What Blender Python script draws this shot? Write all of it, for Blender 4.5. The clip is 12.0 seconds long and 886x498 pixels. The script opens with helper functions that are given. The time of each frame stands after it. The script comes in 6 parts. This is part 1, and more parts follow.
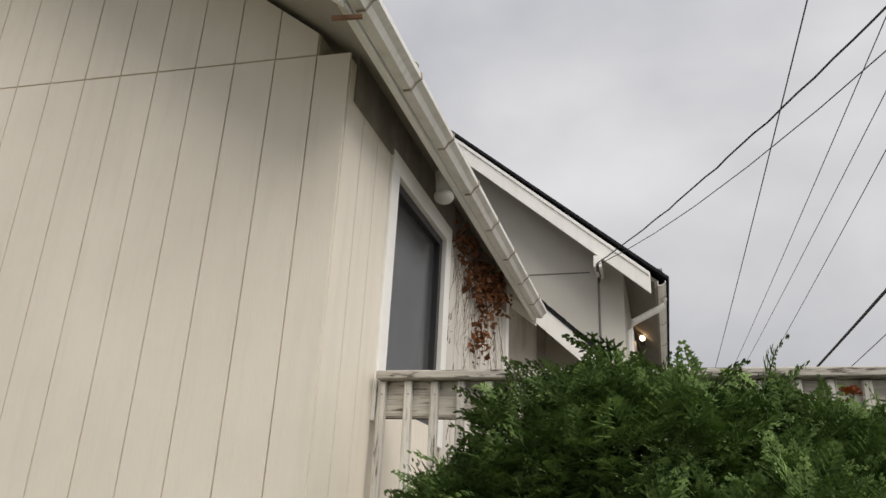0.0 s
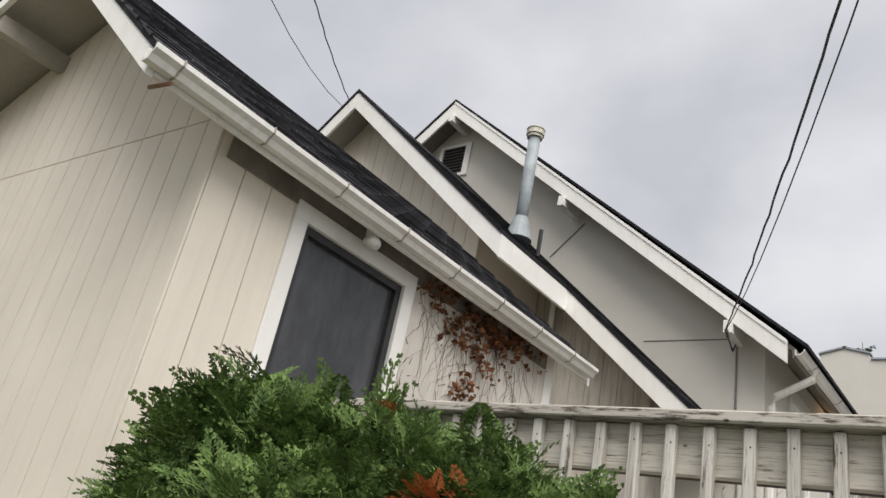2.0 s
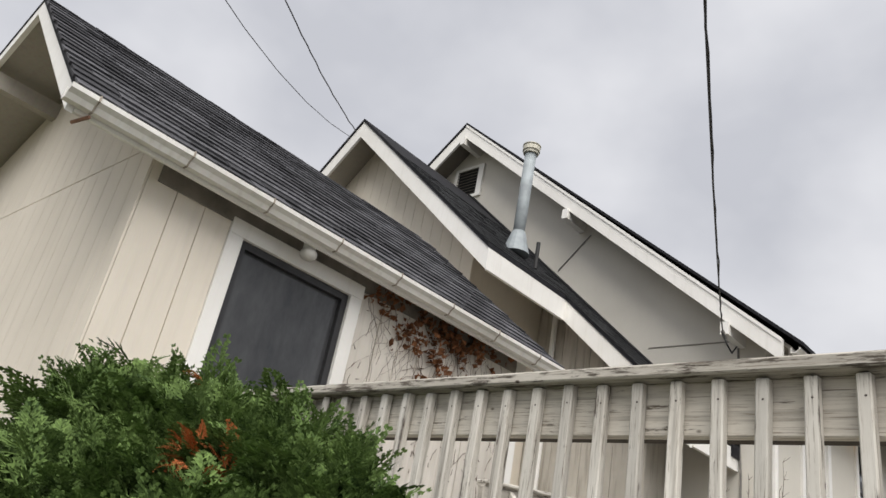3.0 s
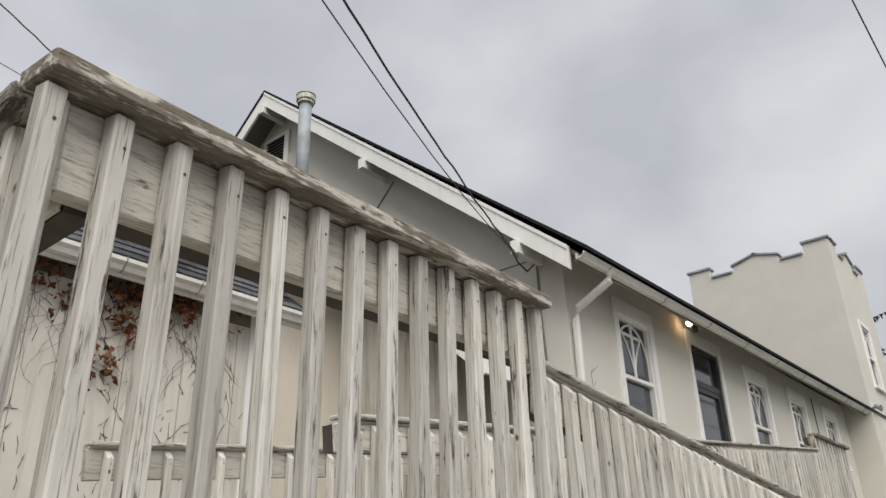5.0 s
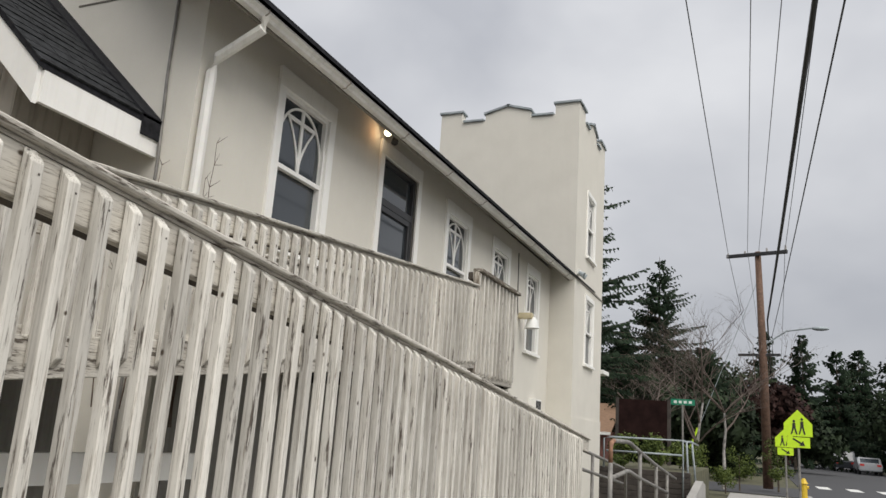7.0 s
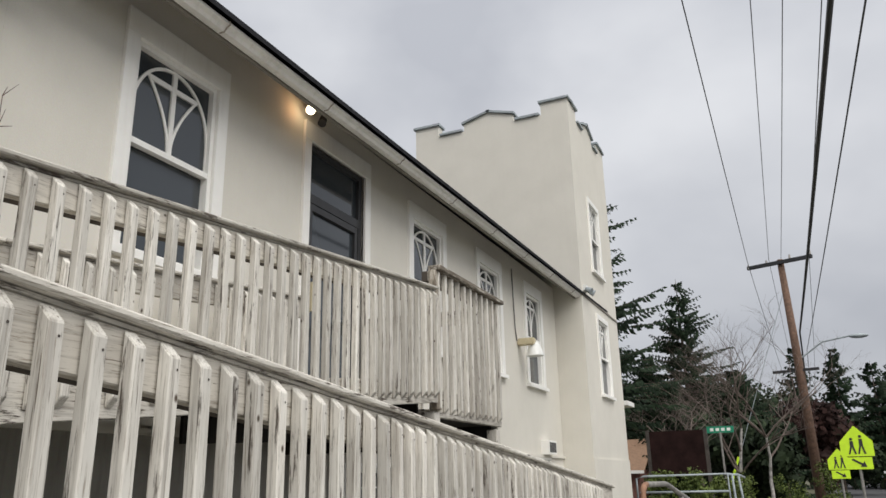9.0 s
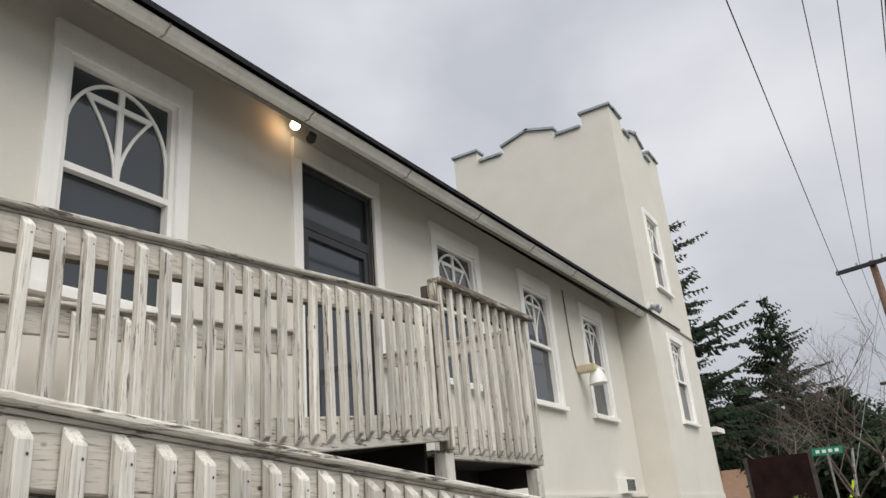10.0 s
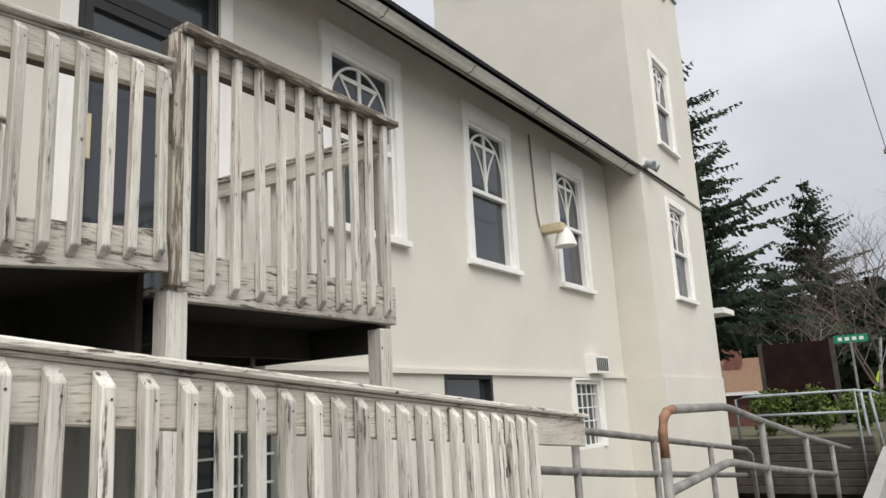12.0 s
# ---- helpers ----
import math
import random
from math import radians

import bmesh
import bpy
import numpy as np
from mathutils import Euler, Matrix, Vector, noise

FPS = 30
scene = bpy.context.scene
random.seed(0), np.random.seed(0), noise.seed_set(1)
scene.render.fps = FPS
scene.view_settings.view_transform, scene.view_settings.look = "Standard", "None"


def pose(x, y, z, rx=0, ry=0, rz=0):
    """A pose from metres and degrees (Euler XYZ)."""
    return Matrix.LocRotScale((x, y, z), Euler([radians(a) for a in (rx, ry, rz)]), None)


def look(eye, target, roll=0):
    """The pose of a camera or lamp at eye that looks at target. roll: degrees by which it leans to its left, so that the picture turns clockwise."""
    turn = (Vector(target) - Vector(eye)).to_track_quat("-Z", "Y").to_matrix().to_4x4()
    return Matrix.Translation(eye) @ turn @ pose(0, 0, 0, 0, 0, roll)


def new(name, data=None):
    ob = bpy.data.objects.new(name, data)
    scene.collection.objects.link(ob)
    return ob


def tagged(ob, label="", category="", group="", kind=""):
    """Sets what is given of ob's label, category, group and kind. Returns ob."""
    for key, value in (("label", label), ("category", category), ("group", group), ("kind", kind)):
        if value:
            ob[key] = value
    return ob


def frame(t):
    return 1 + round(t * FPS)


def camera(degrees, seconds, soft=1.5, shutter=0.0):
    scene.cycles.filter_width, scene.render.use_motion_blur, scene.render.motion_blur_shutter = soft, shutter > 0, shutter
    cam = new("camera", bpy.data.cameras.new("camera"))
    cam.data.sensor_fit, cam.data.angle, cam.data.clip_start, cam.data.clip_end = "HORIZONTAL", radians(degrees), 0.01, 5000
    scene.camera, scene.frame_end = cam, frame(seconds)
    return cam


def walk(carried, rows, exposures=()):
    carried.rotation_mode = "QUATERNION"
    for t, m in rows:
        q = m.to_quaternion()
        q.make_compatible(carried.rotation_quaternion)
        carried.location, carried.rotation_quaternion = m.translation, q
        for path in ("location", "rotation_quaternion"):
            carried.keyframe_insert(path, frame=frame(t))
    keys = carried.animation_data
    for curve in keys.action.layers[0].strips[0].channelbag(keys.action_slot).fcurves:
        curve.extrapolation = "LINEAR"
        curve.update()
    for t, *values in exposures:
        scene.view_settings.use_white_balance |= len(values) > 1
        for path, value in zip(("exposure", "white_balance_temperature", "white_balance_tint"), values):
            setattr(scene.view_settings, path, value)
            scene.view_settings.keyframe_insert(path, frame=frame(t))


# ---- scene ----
cam = camera(60.8, 12.0)
PATH = [
    (0, (0.195, -0.015, 1.567), (-0.345, 1.777, 2.270), 2.9),
    (0.5, (0.680, 0.225, 1.567), (0.077, 1.978, 2.318), 3.3),
    (1, (1.168, 0.354, 1.546), (0.281, 1.928, 2.406), 5.1),
    (1.5, (1.569, 0.584, 1.532), (0.492, 2.06, 2.347), 8.1),
    (2, (2.015, 0.759, 1.584), (0.823, 2.153, 2.38), 12.0),
    (2.5, (2.39, 0.977, 1.514), (1.097, 2.271, 2.322), 13.9),
    (3, (2.792, 1.145, 1.504), (1.473, 2.396, 2.336), 11.4),
    (3.2, (2.845, 1.177, 1.495), (1.561, 2.46, 2.318), 8.1),
    (4.8, (3.34, 2.49, 1.521), (2.14, 3.861, 2.346), -0.1),
    (5, (3.435, 2.681, 1.493), (2.273, 4.086, 2.316), -1.5),
    (5.2, (3.49, 2.91, 1.518), (2.384, 4.371, 2.321), -2.8),
    (5.5, (3.526, 3.252, 1.49), (2.549, 4.811, 2.274), -3.5),
    (6, (3.587, 3.827, 1.514), (2.751, 5.498, 2.227), -0.8),
    (6.5, (3.621, 4.346, 1.472), (2.836, 6.094, 2.048), 3.0),
    (7, (3.628, 4.89, 1.438), (2.871, 6.684, 1.893), 4.0),
    (7.2, (3.596, 5.112, 1.438), (2.842, 6.909, 1.891), 4.0),
    (8.8, (3.293, 6.72, 1.481), (2.549, 8.485, 2.054), -0.2),
    (9, (3.316, 6.955, 1.491), (2.542, 8.705, 2.074), -1.2),
    (9.5, (3.292, 7.417, 1.49), (2.429, 9.104, 2.13), -3.5),
    (10, (3.352, 7.95, 1.499), (2.43, 9.578, 2.205), -5.2),
    (10.5, (3.357, 8.488, 1.488), (2.407, 10.089, 2.219), -5.5),
    (11, (3.399, 9.033, 1.493), (2.423, 10.616, 2.229), -3.4),
    (11.5, (3.418, 9.508, 1.472), (2.432, 11.127, 2.111), -2.1),
    (11.8, (3.381, 9.842, 1.495), (2.362, 11.482, 2.015), -2.1),
    (12, (3.407, 10.021, 1.45), (2.335, 11.655, 1.875), -3.0),
]
walk(cam, [(t, look(eye, target, roll)) for t, eye, target, roll in PATH],
     [(0, -0.07, 6700, 11), (0.5, -0.03, 6600, 11), (1, -0.06, 6500, 10), (2, 0.07, 6550, 11), (3.2, 0.09, 6550, 11), (4.8, -0.09, 6500, 10),
      (5.5, -0.11, 6500, 10), (7, -0.05, 6500, 10), (9.5, -0.01, 6450, 10), (10.5, 0.05, 6450, 10), (12, 0.11, 6450, 10)])

# ---- light: an overcast afternoon ----
SUN_AZ, SUN_EL = 130.0, 52.0  # degrees from +y towards +x, and above the horizon
world = bpy.data.worlds.new("overcast_sky")
scene.world = world
world.use_nodes = True
wn, wl = world.node_tree.nodes, world.node_tree.links
wn.clear()
w_out = wn.new("ShaderNodeOutputWorld")
w_sky = wn.new("ShaderNodeTexSky")
w_sky.sky_type, w_sky.sun_disc = "NISHITA", False
w_sky.sun_elevation, w_sky.sun_rotation = radians(SUN_EL), radians(SUN_AZ)
w_bg_sky = wn.new("ShaderNodeBackground")
w_bg_sky.inputs["Strength"].default_value = 0.06
wl.new(w_sky.outputs[0], w_bg_sky.inputs["Color"])
w_co = wn.new("ShaderNodeTexCoord")
w_map = wn.new("ShaderNodeMapping")
w_map.inputs["Scale"].default_value = (1.0, 1.0, 1.5)
wl.new(w_co.outputs["Generated"], w_map.inputs["Vector"])
w_n1 = wn.new("ShaderNodeTexNoise")
w_n1.inputs["Scale"].default_value, w_n1.inputs["Detail"].default_value = 2.3, 5.0
w_n1.inputs["Roughness"].default_value, w_n1.inputs["Distortion"].default_value = 0.46, 0.12
wl.new(w_map.outputs[0], w_n1.inputs["Vector"])
w_ramp = wn.new("ShaderNodeValToRGB")
w_ramp.color_ramp.elements[0].position, w_ramp.color_ramp.elements[0].color = 0.36, (0.475, 0.49, 0.53, 1)
w_ramp.color_ramp.elements[1].position, w_ramp.color_ramp.elements[1].color = 0.64, (0.71, 0.72, 0.745, 1)
wl.new(w_n1.outputs["Fac"], w_ramp.inputs["Fac"])
w_sep = wn.new("ShaderNodeSeparateXYZ")
wl.new(w_co.outputs["Generated"], w_sep.inputs[0])
w_low = wn.new("ShaderNodeMapRange")
w_low.inputs["From Min"].default_value, w_low.inputs["From Max"].default_value = 0.0, 0.55
w_low.inputs["To Min"].default_value, w_low.inputs["To Max"].default_value = 0.80, 1.02
wl.new(w_sep.outputs["Z"], w_low.inputs["Value"])
w_dim = wn.new("ShaderNodeMix")
w_dim.data_type, w_dim.blend_type = "RGBA", "MULTIPLY"
w_dim.inputs[0].default_value = 1.0
wl.new(w_ramp.outputs[0], w_dim.inputs[6])
wl.new(w_low.outputs[0], w_dim.inputs[7])
w_bg_cloud = wn.new("ShaderNodeBackground")
w_bg_cloud.inputs["Strength"].default_value = 1.18
wl.new(w_dim.outputs[2], w_bg_cloud.inputs["Color"])
w_mix = wn.new("ShaderNodeMixShader")
w_mix.inputs["Fac"].default_value = 0.93
wl.new(w_bg_sky.outputs[0], w_mix.inputs[1])
wl.new(w_bg_cloud.outputs[0], w_mix.inputs[2])
wl.new(w_mix.outputs[0], w_out.inputs["Surface"])
sun_data = bpy.data.lights.new("sun", "SUN")
sun_data.energy, sun_data.angle, sun_data.color = 3.3, radians(58), (1.0, 0.97, 0.92)
sun = new("sun", sun_data)
s_dir = Vector((math.sin(radians(SUN_AZ)) * math.cos(radians(SUN_EL)), math.cos(radians(SUN_AZ)) * math.cos(radians(SUN_EL)), math.sin(radians(SUN_EL))))
sun.matrix_basis = look(s_dir * 40, (0, 0, 0))

# ---- materials ----
def shader(name, rough=0.7, metal=0.0):
    m = bpy.data.materials.new(name)
    m.use_nodes = True
    return m, m.node_tree.nodes, m.node_tree.links, m.node_tree.nodes["Principled BSDF"]


def noise_node(n, l, scale, detail=4.0, rough=0.55, stretch=None, coord="Object"):
    co = n.new("ShaderNodeTexCoord")
    mp = n.new("ShaderNodeMapping")
    if stretch:
        mp.inputs["Scale"].default_value = stretch
    l.new(co.outputs[coord], mp.inputs["Vector"])
    tx = n.new("ShaderNodeTexNoise")
    tx.inputs["Scale"].default_value, tx.inputs["Detail"].default_value, tx.inputs["Roughness"].default_value = scale, detail, rough
    l.new(mp.outputs[0], tx.inputs["Vector"])
    return tx, mp


def ramp_node(n, l, src, stops):
    r = n.new("ShaderNodeValToRGB")
    els = r.color_ramp.elements
    while len(els) < len(stops):
        els.new(0.5)
    for e, (p, c) in zip(els, stops):
        e.position, e.color = p, (*c, 1)
    l.new(src, r.inputs["Fac"])
    return r


def mix_node(n, l, fac, a, b, mode="MIX"):
    x = n.new("ShaderNodeMix")
    x.data_type, x.blend_type = "RGBA", mode
    for socket, v in ((x.inputs[0], fac), (x.inputs[6], a), (x.inputs[7], b)):
        if isinstance(v, (int, float)):
            socket.default_value = v
        elif isinstance(v, tuple):
            socket.default_value = (*v, 1)
        else:
            l.new(v, socket)
    return x.outputs[2]


def bump_node(n, l, src, bsdf, strength, distance=0.004):
    b = n.new("ShaderNodeBump")
    b.inputs["Strength"].default_value, b.inputs["Distance"].default_value = strength, distance
    l.new(src, b.inputs["Height"])
    l.new(b.outputs[0], bsdf.inputs["Normal"])


def painted(name, base, dirt, rough=0.65, grain=(1, 1, 1), fine=60.0, bump=0.25, dirt_amount=0.55):
    """Paint or render with soft stains at a large scale and fine relief."""
    m, n, l, b = shader(name)
    big, _ = noise_node(n, l, 1.3, 5.0, 0.6)
    streak, _ = noise_node(n, l, 3.0, 4.0, 0.6, (6.0, 6.0, 0.5))
    small, _ = noise_node(n, l, fine, 3.0, 0.6, grain)
    r1 = ramp_node(n, l, big.outputs["Fac"], [(0.35, (0, 0, 0)), (0.75, (1, 1, 1))])
    r2 = ramp_node(n, l, streak.outputs["Fac"], [(0.5, (0, 0, 0)), (0.78, (1, 1, 1))])
    c = mix_node(n, l, r1.outputs[0], base, tuple(0.55 * x + 0.45 * y for x, y in zip(base, dirt)))
    mul = n.new("ShaderNodeMath")
    mul.operation = "MULTIPLY"
    mul.inputs[1].default_value = dirt_amount
    l.new(r2.outputs[0], mul.inputs[0])
    c = mix_node(n, l, mul.outputs[0], c, dirt)
    c = mix_node(n, l, 0.12, c, small.outputs["Color"], "OVERLAY")
    l.new(c, b.inputs["Base Color"])
    b.inputs["Roughness"].default_value = rough
    bump_node(n, l, small.outputs["Fac"], b, bump)
    return m


def weathered(name, paint, wood, axis, bare=0.5, grey=(0.26, 0.225, 0.185)):
    """Old paint that flakes off grey wood, with the grain along one axis."""
    m, n, l, b = shader(name)
    info = n.new("ShaderNodeObjectInfo")
    st = [9.0, 9.0, 9.0]
    st[axis] = 0.9 if axis == 2 else 1.3
    flake, mp = noise_node(n, l, 4.4, 8.0, 0.72, tuple(st))
    add = n.new("ShaderNodeVectorMath")
    add.operation = "SCALE"
    comb = n.new("ShaderNodeCombineXYZ")
    for k in ("X", "Y", "Z"):
        l.new(info.outputs["Random"], comb.inputs[k])
    add.inputs["Scale"].default_value = 37.0
    l.new(comb.outputs[0], add.inputs[0])
    l.new(add.outputs[0], mp.inputs["Location"])
    st2 = [40.0, 40.0, 40.0]
    st2[axis] = 1.5
    grain, mp2 = noise_node(n, l, 3.0, 4.0, 0.6, tuple(st2))
    l.new(add.outputs[0], mp2.inputs["Location"])
    mould, mp3 = noise_node(n, l, 2.2, 5.0, 0.6, tuple(2.2 if k != axis else 0.7 for k in range(3)))
    l.new(add.outputs[0], mp3.inputs["Location"])
    f = ramp_node(n, l, flake.outputs["Fac"], [(bare + 0.06, (0, 0, 0)), (bare + 0.12, (1, 1, 1))])
    w = ramp_node(n, l, grain.outputs["Fac"], [(0.3, tuple(0.45 * x for x in wood)), (0.7, wood)])
    g = ramp_node(n, l, mould.outputs["Fac"], [(0.38, (0, 0, 0)), (0.66, (1, 1, 1))])
    c = mix_node(n, l, g.outputs[0], paint, tuple(0.62 * x + 0.38 * y for x, y in zip(paint, grey)))
    st5 = [24.0, 24.0, 24.0]
    st5[axis] = 0.55
    streak, mp5 = noise_node(n, l, 2.6, 3.0, 0.6, tuple(st5))
    l.new(add.outputs[0], mp5.inputs["Location"])
    sr = ramp_node(n, l, streak.outputs["Fac"], [(0.53, (0, 0, 0)), (0.70, (0.55, 0.55, 0.55))])
    c = mix_node(n, l, sr.outputs[0], c, tuple(0.85 * x for x in grey))
    c = mix_node(n, l, f.outputs[0], c, w.outputs[0])
    knot = n.new("ShaderNodeTexVoronoi")
    st3 = [5.0, 5.0, 5.0]
    st3[axis] = 3.2
    mp4 = n.new("ShaderNodeMapping")
    mp4.inputs["Scale"].default_value = st3
    co4 = n.new("ShaderNodeTexCoord")
    l.new(co4.outputs["Object"], mp4.inputs["Vector"])
    l.new(add.outputs[0], mp4.inputs["Location"])
    l.new(mp4.outputs[0], knot.inputs["Vector"])
    knot.inputs["Scale"].default_value = 2.0
    kr = ramp_node(n, l, knot.outputs["Distance"], [(0.035, (1, 1, 1)), (0.075, (0, 0, 0))])
    c = mix_node(n, l, kr.outputs[0], c, (0.09, 0.065, 0.045))
    crack = ramp_node(n, l, grain.outputs["Fac"], [(0.29, (1, 1, 1)), (0.36, (0, 0, 0))])
    c = mix_node(n, l, crack.outputs[0], c, (0.16, 0.13, 0.10))
    st6 = [75.0, 75.0, 75.0]
    st6[axis] = 2.6
    fine, mp6 = noise_node(n, l, 3.4, 5.0, 0.7, tuple(st6))
    l.new(add.outputs[0], mp6.inputs["Location"])
    fr = ramp_node(n, l, fine.outputs["Fac"], [(0.35, (0.50, 0.46, 0.42)), (0.45, (0.96, 0.96, 0.95)), (0.7, (1, 1, 1))])
    c = mix_node(n, l, 1.0, c, fr.outputs[0], "MULTIPLY")
    vary = n.new("ShaderNodeMapRange")
    vary.inputs["To Min"].default_value, vary.inputs["To Max"].default_value = 0.74, 1.06
    l.new(info.outputs["Random"], vary.inputs["Value"])
    hsv = n.new("ShaderNodeHueSaturation")
    l.new(vary.outputs[0], hsv.inputs["Value"])
    l.new(c, hsv.inputs["Color"])
    l.new(hsv.outputs[0], b.inputs["Base Color"])
    b.inputs["Roughness"].default_value = 0.85
    h = mix_node(n, l, 0.5, f.outputs[0], grain.outputs["Color"])
    bump_node(n, l, h, b, 0.55, 0.003)
    return m


def plain(name, colour, rough=0.6, metal=0.0, var=0.25, scale=9.0, bump=0.0):
    m, n, l, b = shader(name)
    t, _ = noise_node(n, l, scale, 5.0, 0.6)
    r = ramp_node(n, l, t.outputs["Fac"], [(0.3, tuple(x * (1 - var) for x in colour)), (0.7, tuple(min(1, x * (1 + var)) for x in colour))])
    l.new(r.outputs[0], b.inputs["Base Color"])
    b.inputs["Roughness"].default_value, b.inputs["Metallic"].default_value = rough, metal
    if bump:
        bump_node(n, l, t.outputs["Fac"], b, bump)
    return m


def leafy(name, dark, light, scale=2.5, scatter=0.5):
    m, n, l, b = shader(name)
    t, _ = noise_node(n, l, scale, 3.0, 0.6)
    geo = n.new("ShaderNodeNewGeometry")
    r = ramp_node(n, l, t.outputs["Fac"], [(0.3, dark), (0.7, light)])
    r2 = ramp_node(n, l, geo.outputs["Random Per Island"], [(0.0, tuple(0.6 * x for x in dark)), (1.0, tuple(1.25 * x for x in light))])
    l.new(mix_node(n, l, scatter, r.outputs[0], r2.outputs[0]), b.inputs["Base Color"])
    b.inputs["Roughness"].default_value = 0.7
    b.inputs["Specular IOR Level"].default_value = 0.15
    return m


M_SIDING = painted("painted_siding", (0.81, 0.745, 0.64), (0.62, 0.565, 0.475), 0.7, (8, 8, 0.6), 30.0, 0.25, 0.3)
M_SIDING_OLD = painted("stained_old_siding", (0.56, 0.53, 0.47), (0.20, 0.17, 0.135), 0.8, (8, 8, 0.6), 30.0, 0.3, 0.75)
M_SIDING_PEEL = painted("peeling_siding", (0.70, 0.66, 0.59), (0.40, 0.36, 0.31), 0.8, (8, 8, 0.6), 34.0, 0.35, 0.6)
M_STUCCO = painted("painted_render", (0.695, 0.664, 0.592), (0.555, 0.53, 0.465), 0.8, (1, 1, 1), 90.0, 0.3, 0.10)
# grime over a base darkened to carry the shade under the ramp
M_GRIME_SHADE = painted("grimy_shaded_render", (0.36, 0.345, 0.315), (0.15, 0.135, 0.115), 0.9, (1, 1, 1), 50.0, 0.4, 0.7)
M_TRIM = painted("trim_paint", (0.90, 0.888, 0.85), (0.66, 0.635, 0.58), 0.5, (1, 1, 1), 40.0, 0.15, 0.3)
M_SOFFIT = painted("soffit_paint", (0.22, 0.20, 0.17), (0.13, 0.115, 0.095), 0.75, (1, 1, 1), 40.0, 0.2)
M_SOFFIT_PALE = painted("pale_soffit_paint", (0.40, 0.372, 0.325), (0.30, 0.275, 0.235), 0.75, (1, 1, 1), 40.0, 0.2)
M_SOFFIT_BARE = plain("bare_soffit_wood", (0.16, 0.13, 0.10), 0.85, 0, 0.4, 6.0, 0.3)
# colour for the band of eave shade and mildew on the annex wall
M_EAVE_SHADE = plain("eave_shade_and_mildew", (0.20, 0.18, 0.155), 0.85, 0, 0.3, 5.0, 0.3)
M_GUTTER = painted("gutter_enamel", (0.83, 0.815, 0.775), (0.42, 0.39, 0.33), 0.38, (1, 1, 1), 30.0, 0.05, 0.4)
M_WOOD_Z = weathered("flaking_paint_upright", (0.78, 0.75, 0.685), (0.15, 0.122, 0.098), 2, 0.525)
M_WOOD_Y = weathered("flaking_paint_long", (0.73, 0.695, 0.625), (0.17, 0.14, 0.112), 1, 0.485)
M_WOOD_X = weathered("flaking_paint_cross", (0.71, 0.67, 0.595), (0.18, 0.15, 0.12), 0, 0.465)
M_BARE_Y = weathered("mostly_bare_long", (0.68, 0.64, 0.56), (0.27, 0.225, 0.175), 1, 0.375)
M_KEPT_Y = weathered("kept_paint_long", (0.71, 0.67, 0.595), (0.2, 0.165, 0.13), 1, 0.55)
M_KEPT_X = weathered("kept_paint_cross", (0.71, 0.67, 0.595), (0.2, 0.165, 0.13), 0, 0.55)
M_BARE_Z = weathered("mostly_bare_upright", (0.62, 0.57, 0.49), (0.25, 0.205, 0.155), 2, 0.40)
M_BARE_X = weathered("mostly_bare_cross", (0.68, 0.64, 0.56), (0.27, 0.225, 0.175), 0, 0.375)
M_SHINGLE = plain("asphalt_shingle", (0.070, 0.070, 0.076), 0.9, 0, 0.5, 14.0, 0.5)
s_n, s_l = M_SHINGLE.node_tree.nodes, M_SHINGLE.node_tree.links
s_i, s_h, s_m = s_n.new("ShaderNodeObjectInfo"), s_n.new("ShaderNodeHueSaturation"), s_n.new("ShaderNodeMapRange")
s_m.inputs["To Min"].default_value, s_m.inputs["To Max"].default_value = 0.5, 1.6
s_l.new(s_i.outputs["Random"], s_m.inputs["Value"])
s_l.new(s_m.outputs[0], s_h.inputs["Value"])
s_l.new(s_n["Principled BSDF"].inputs["Base Color"].links[0].from_socket, s_h.inputs["Color"])
s_l.new(s_h.outputs[0], s_n["Principled BSDF"].inputs["Base Color"])
M_ROOF_DARK = plain("dark_roof_felt", (0.022, 0.022, 0.025), 0.85, 0, 0.4, 20.0, 0.4)
M_SHINGLE.node_tree.nodes["Principled BSDF"].inputs["Specular IOR Level"].default_value = 0.12
M_ROOF_DARK.node_tree.nodes["Principled BSDF"].inputs["Specular IOR Level"].default_value = 0.12
M_SHINGLE_DARK = plain("charcoal_shingle", (0.030, 0.031, 0.033), 0.92, 0, 0.55, 16.0, 0.5)
M_SHINGLE_DARK.node_tree.nodes["Principled BSDF"].inputs["Specular IOR Level"].default_value = 0.12
# near-black so that the space under the decks reads as deep shade
M_DECK_SHADE = plain("under_deck_shade", (0.016, 0.0135, 0.0115), 0.97, 0, 0.4, 6.0, 0.3)
M_STRAP = plain("stained_strap", (0.34, 0.30, 0.25), 0.6, 0.2, 0.35, 20.0)
M_STEEL = plain("galvanised_steel", (0.31, 0.345, 0.36), 0.65, 0.15, 0.25, 5.0)
M_CAP = plain("cream_metal", (0.52, 0.50, 0.42), 0.6, 0.1, 0.35, 14.0)
M_PIPE = plain("weathered_pipe", (0.22, 0.21, 0.195), 0.7, 0.2, 0.35, 8.0, 0.15)
M_RUST = plain("rusty_pipe", (0.24, 0.13, 0.08), 0.8, 0.1, 0.4, 12.0, 0.3)
# bare wood darkened to give the shadow line under the top plates
M_SHADED_RAWWOOD = plain("bare_wood_with_shade", (0.075, 0.062, 0.05), 0.95, 0, 0.4, 8.0, 0.3)
M_NAIL = plain("old_nail_head", (0.085, 0.07, 0.06), 0.8, 0.2, 0.3, 20.0)
M_BLACK = plain("black_rubber", (0.018, 0.018, 0.018), 0.6, 0, 0.2)
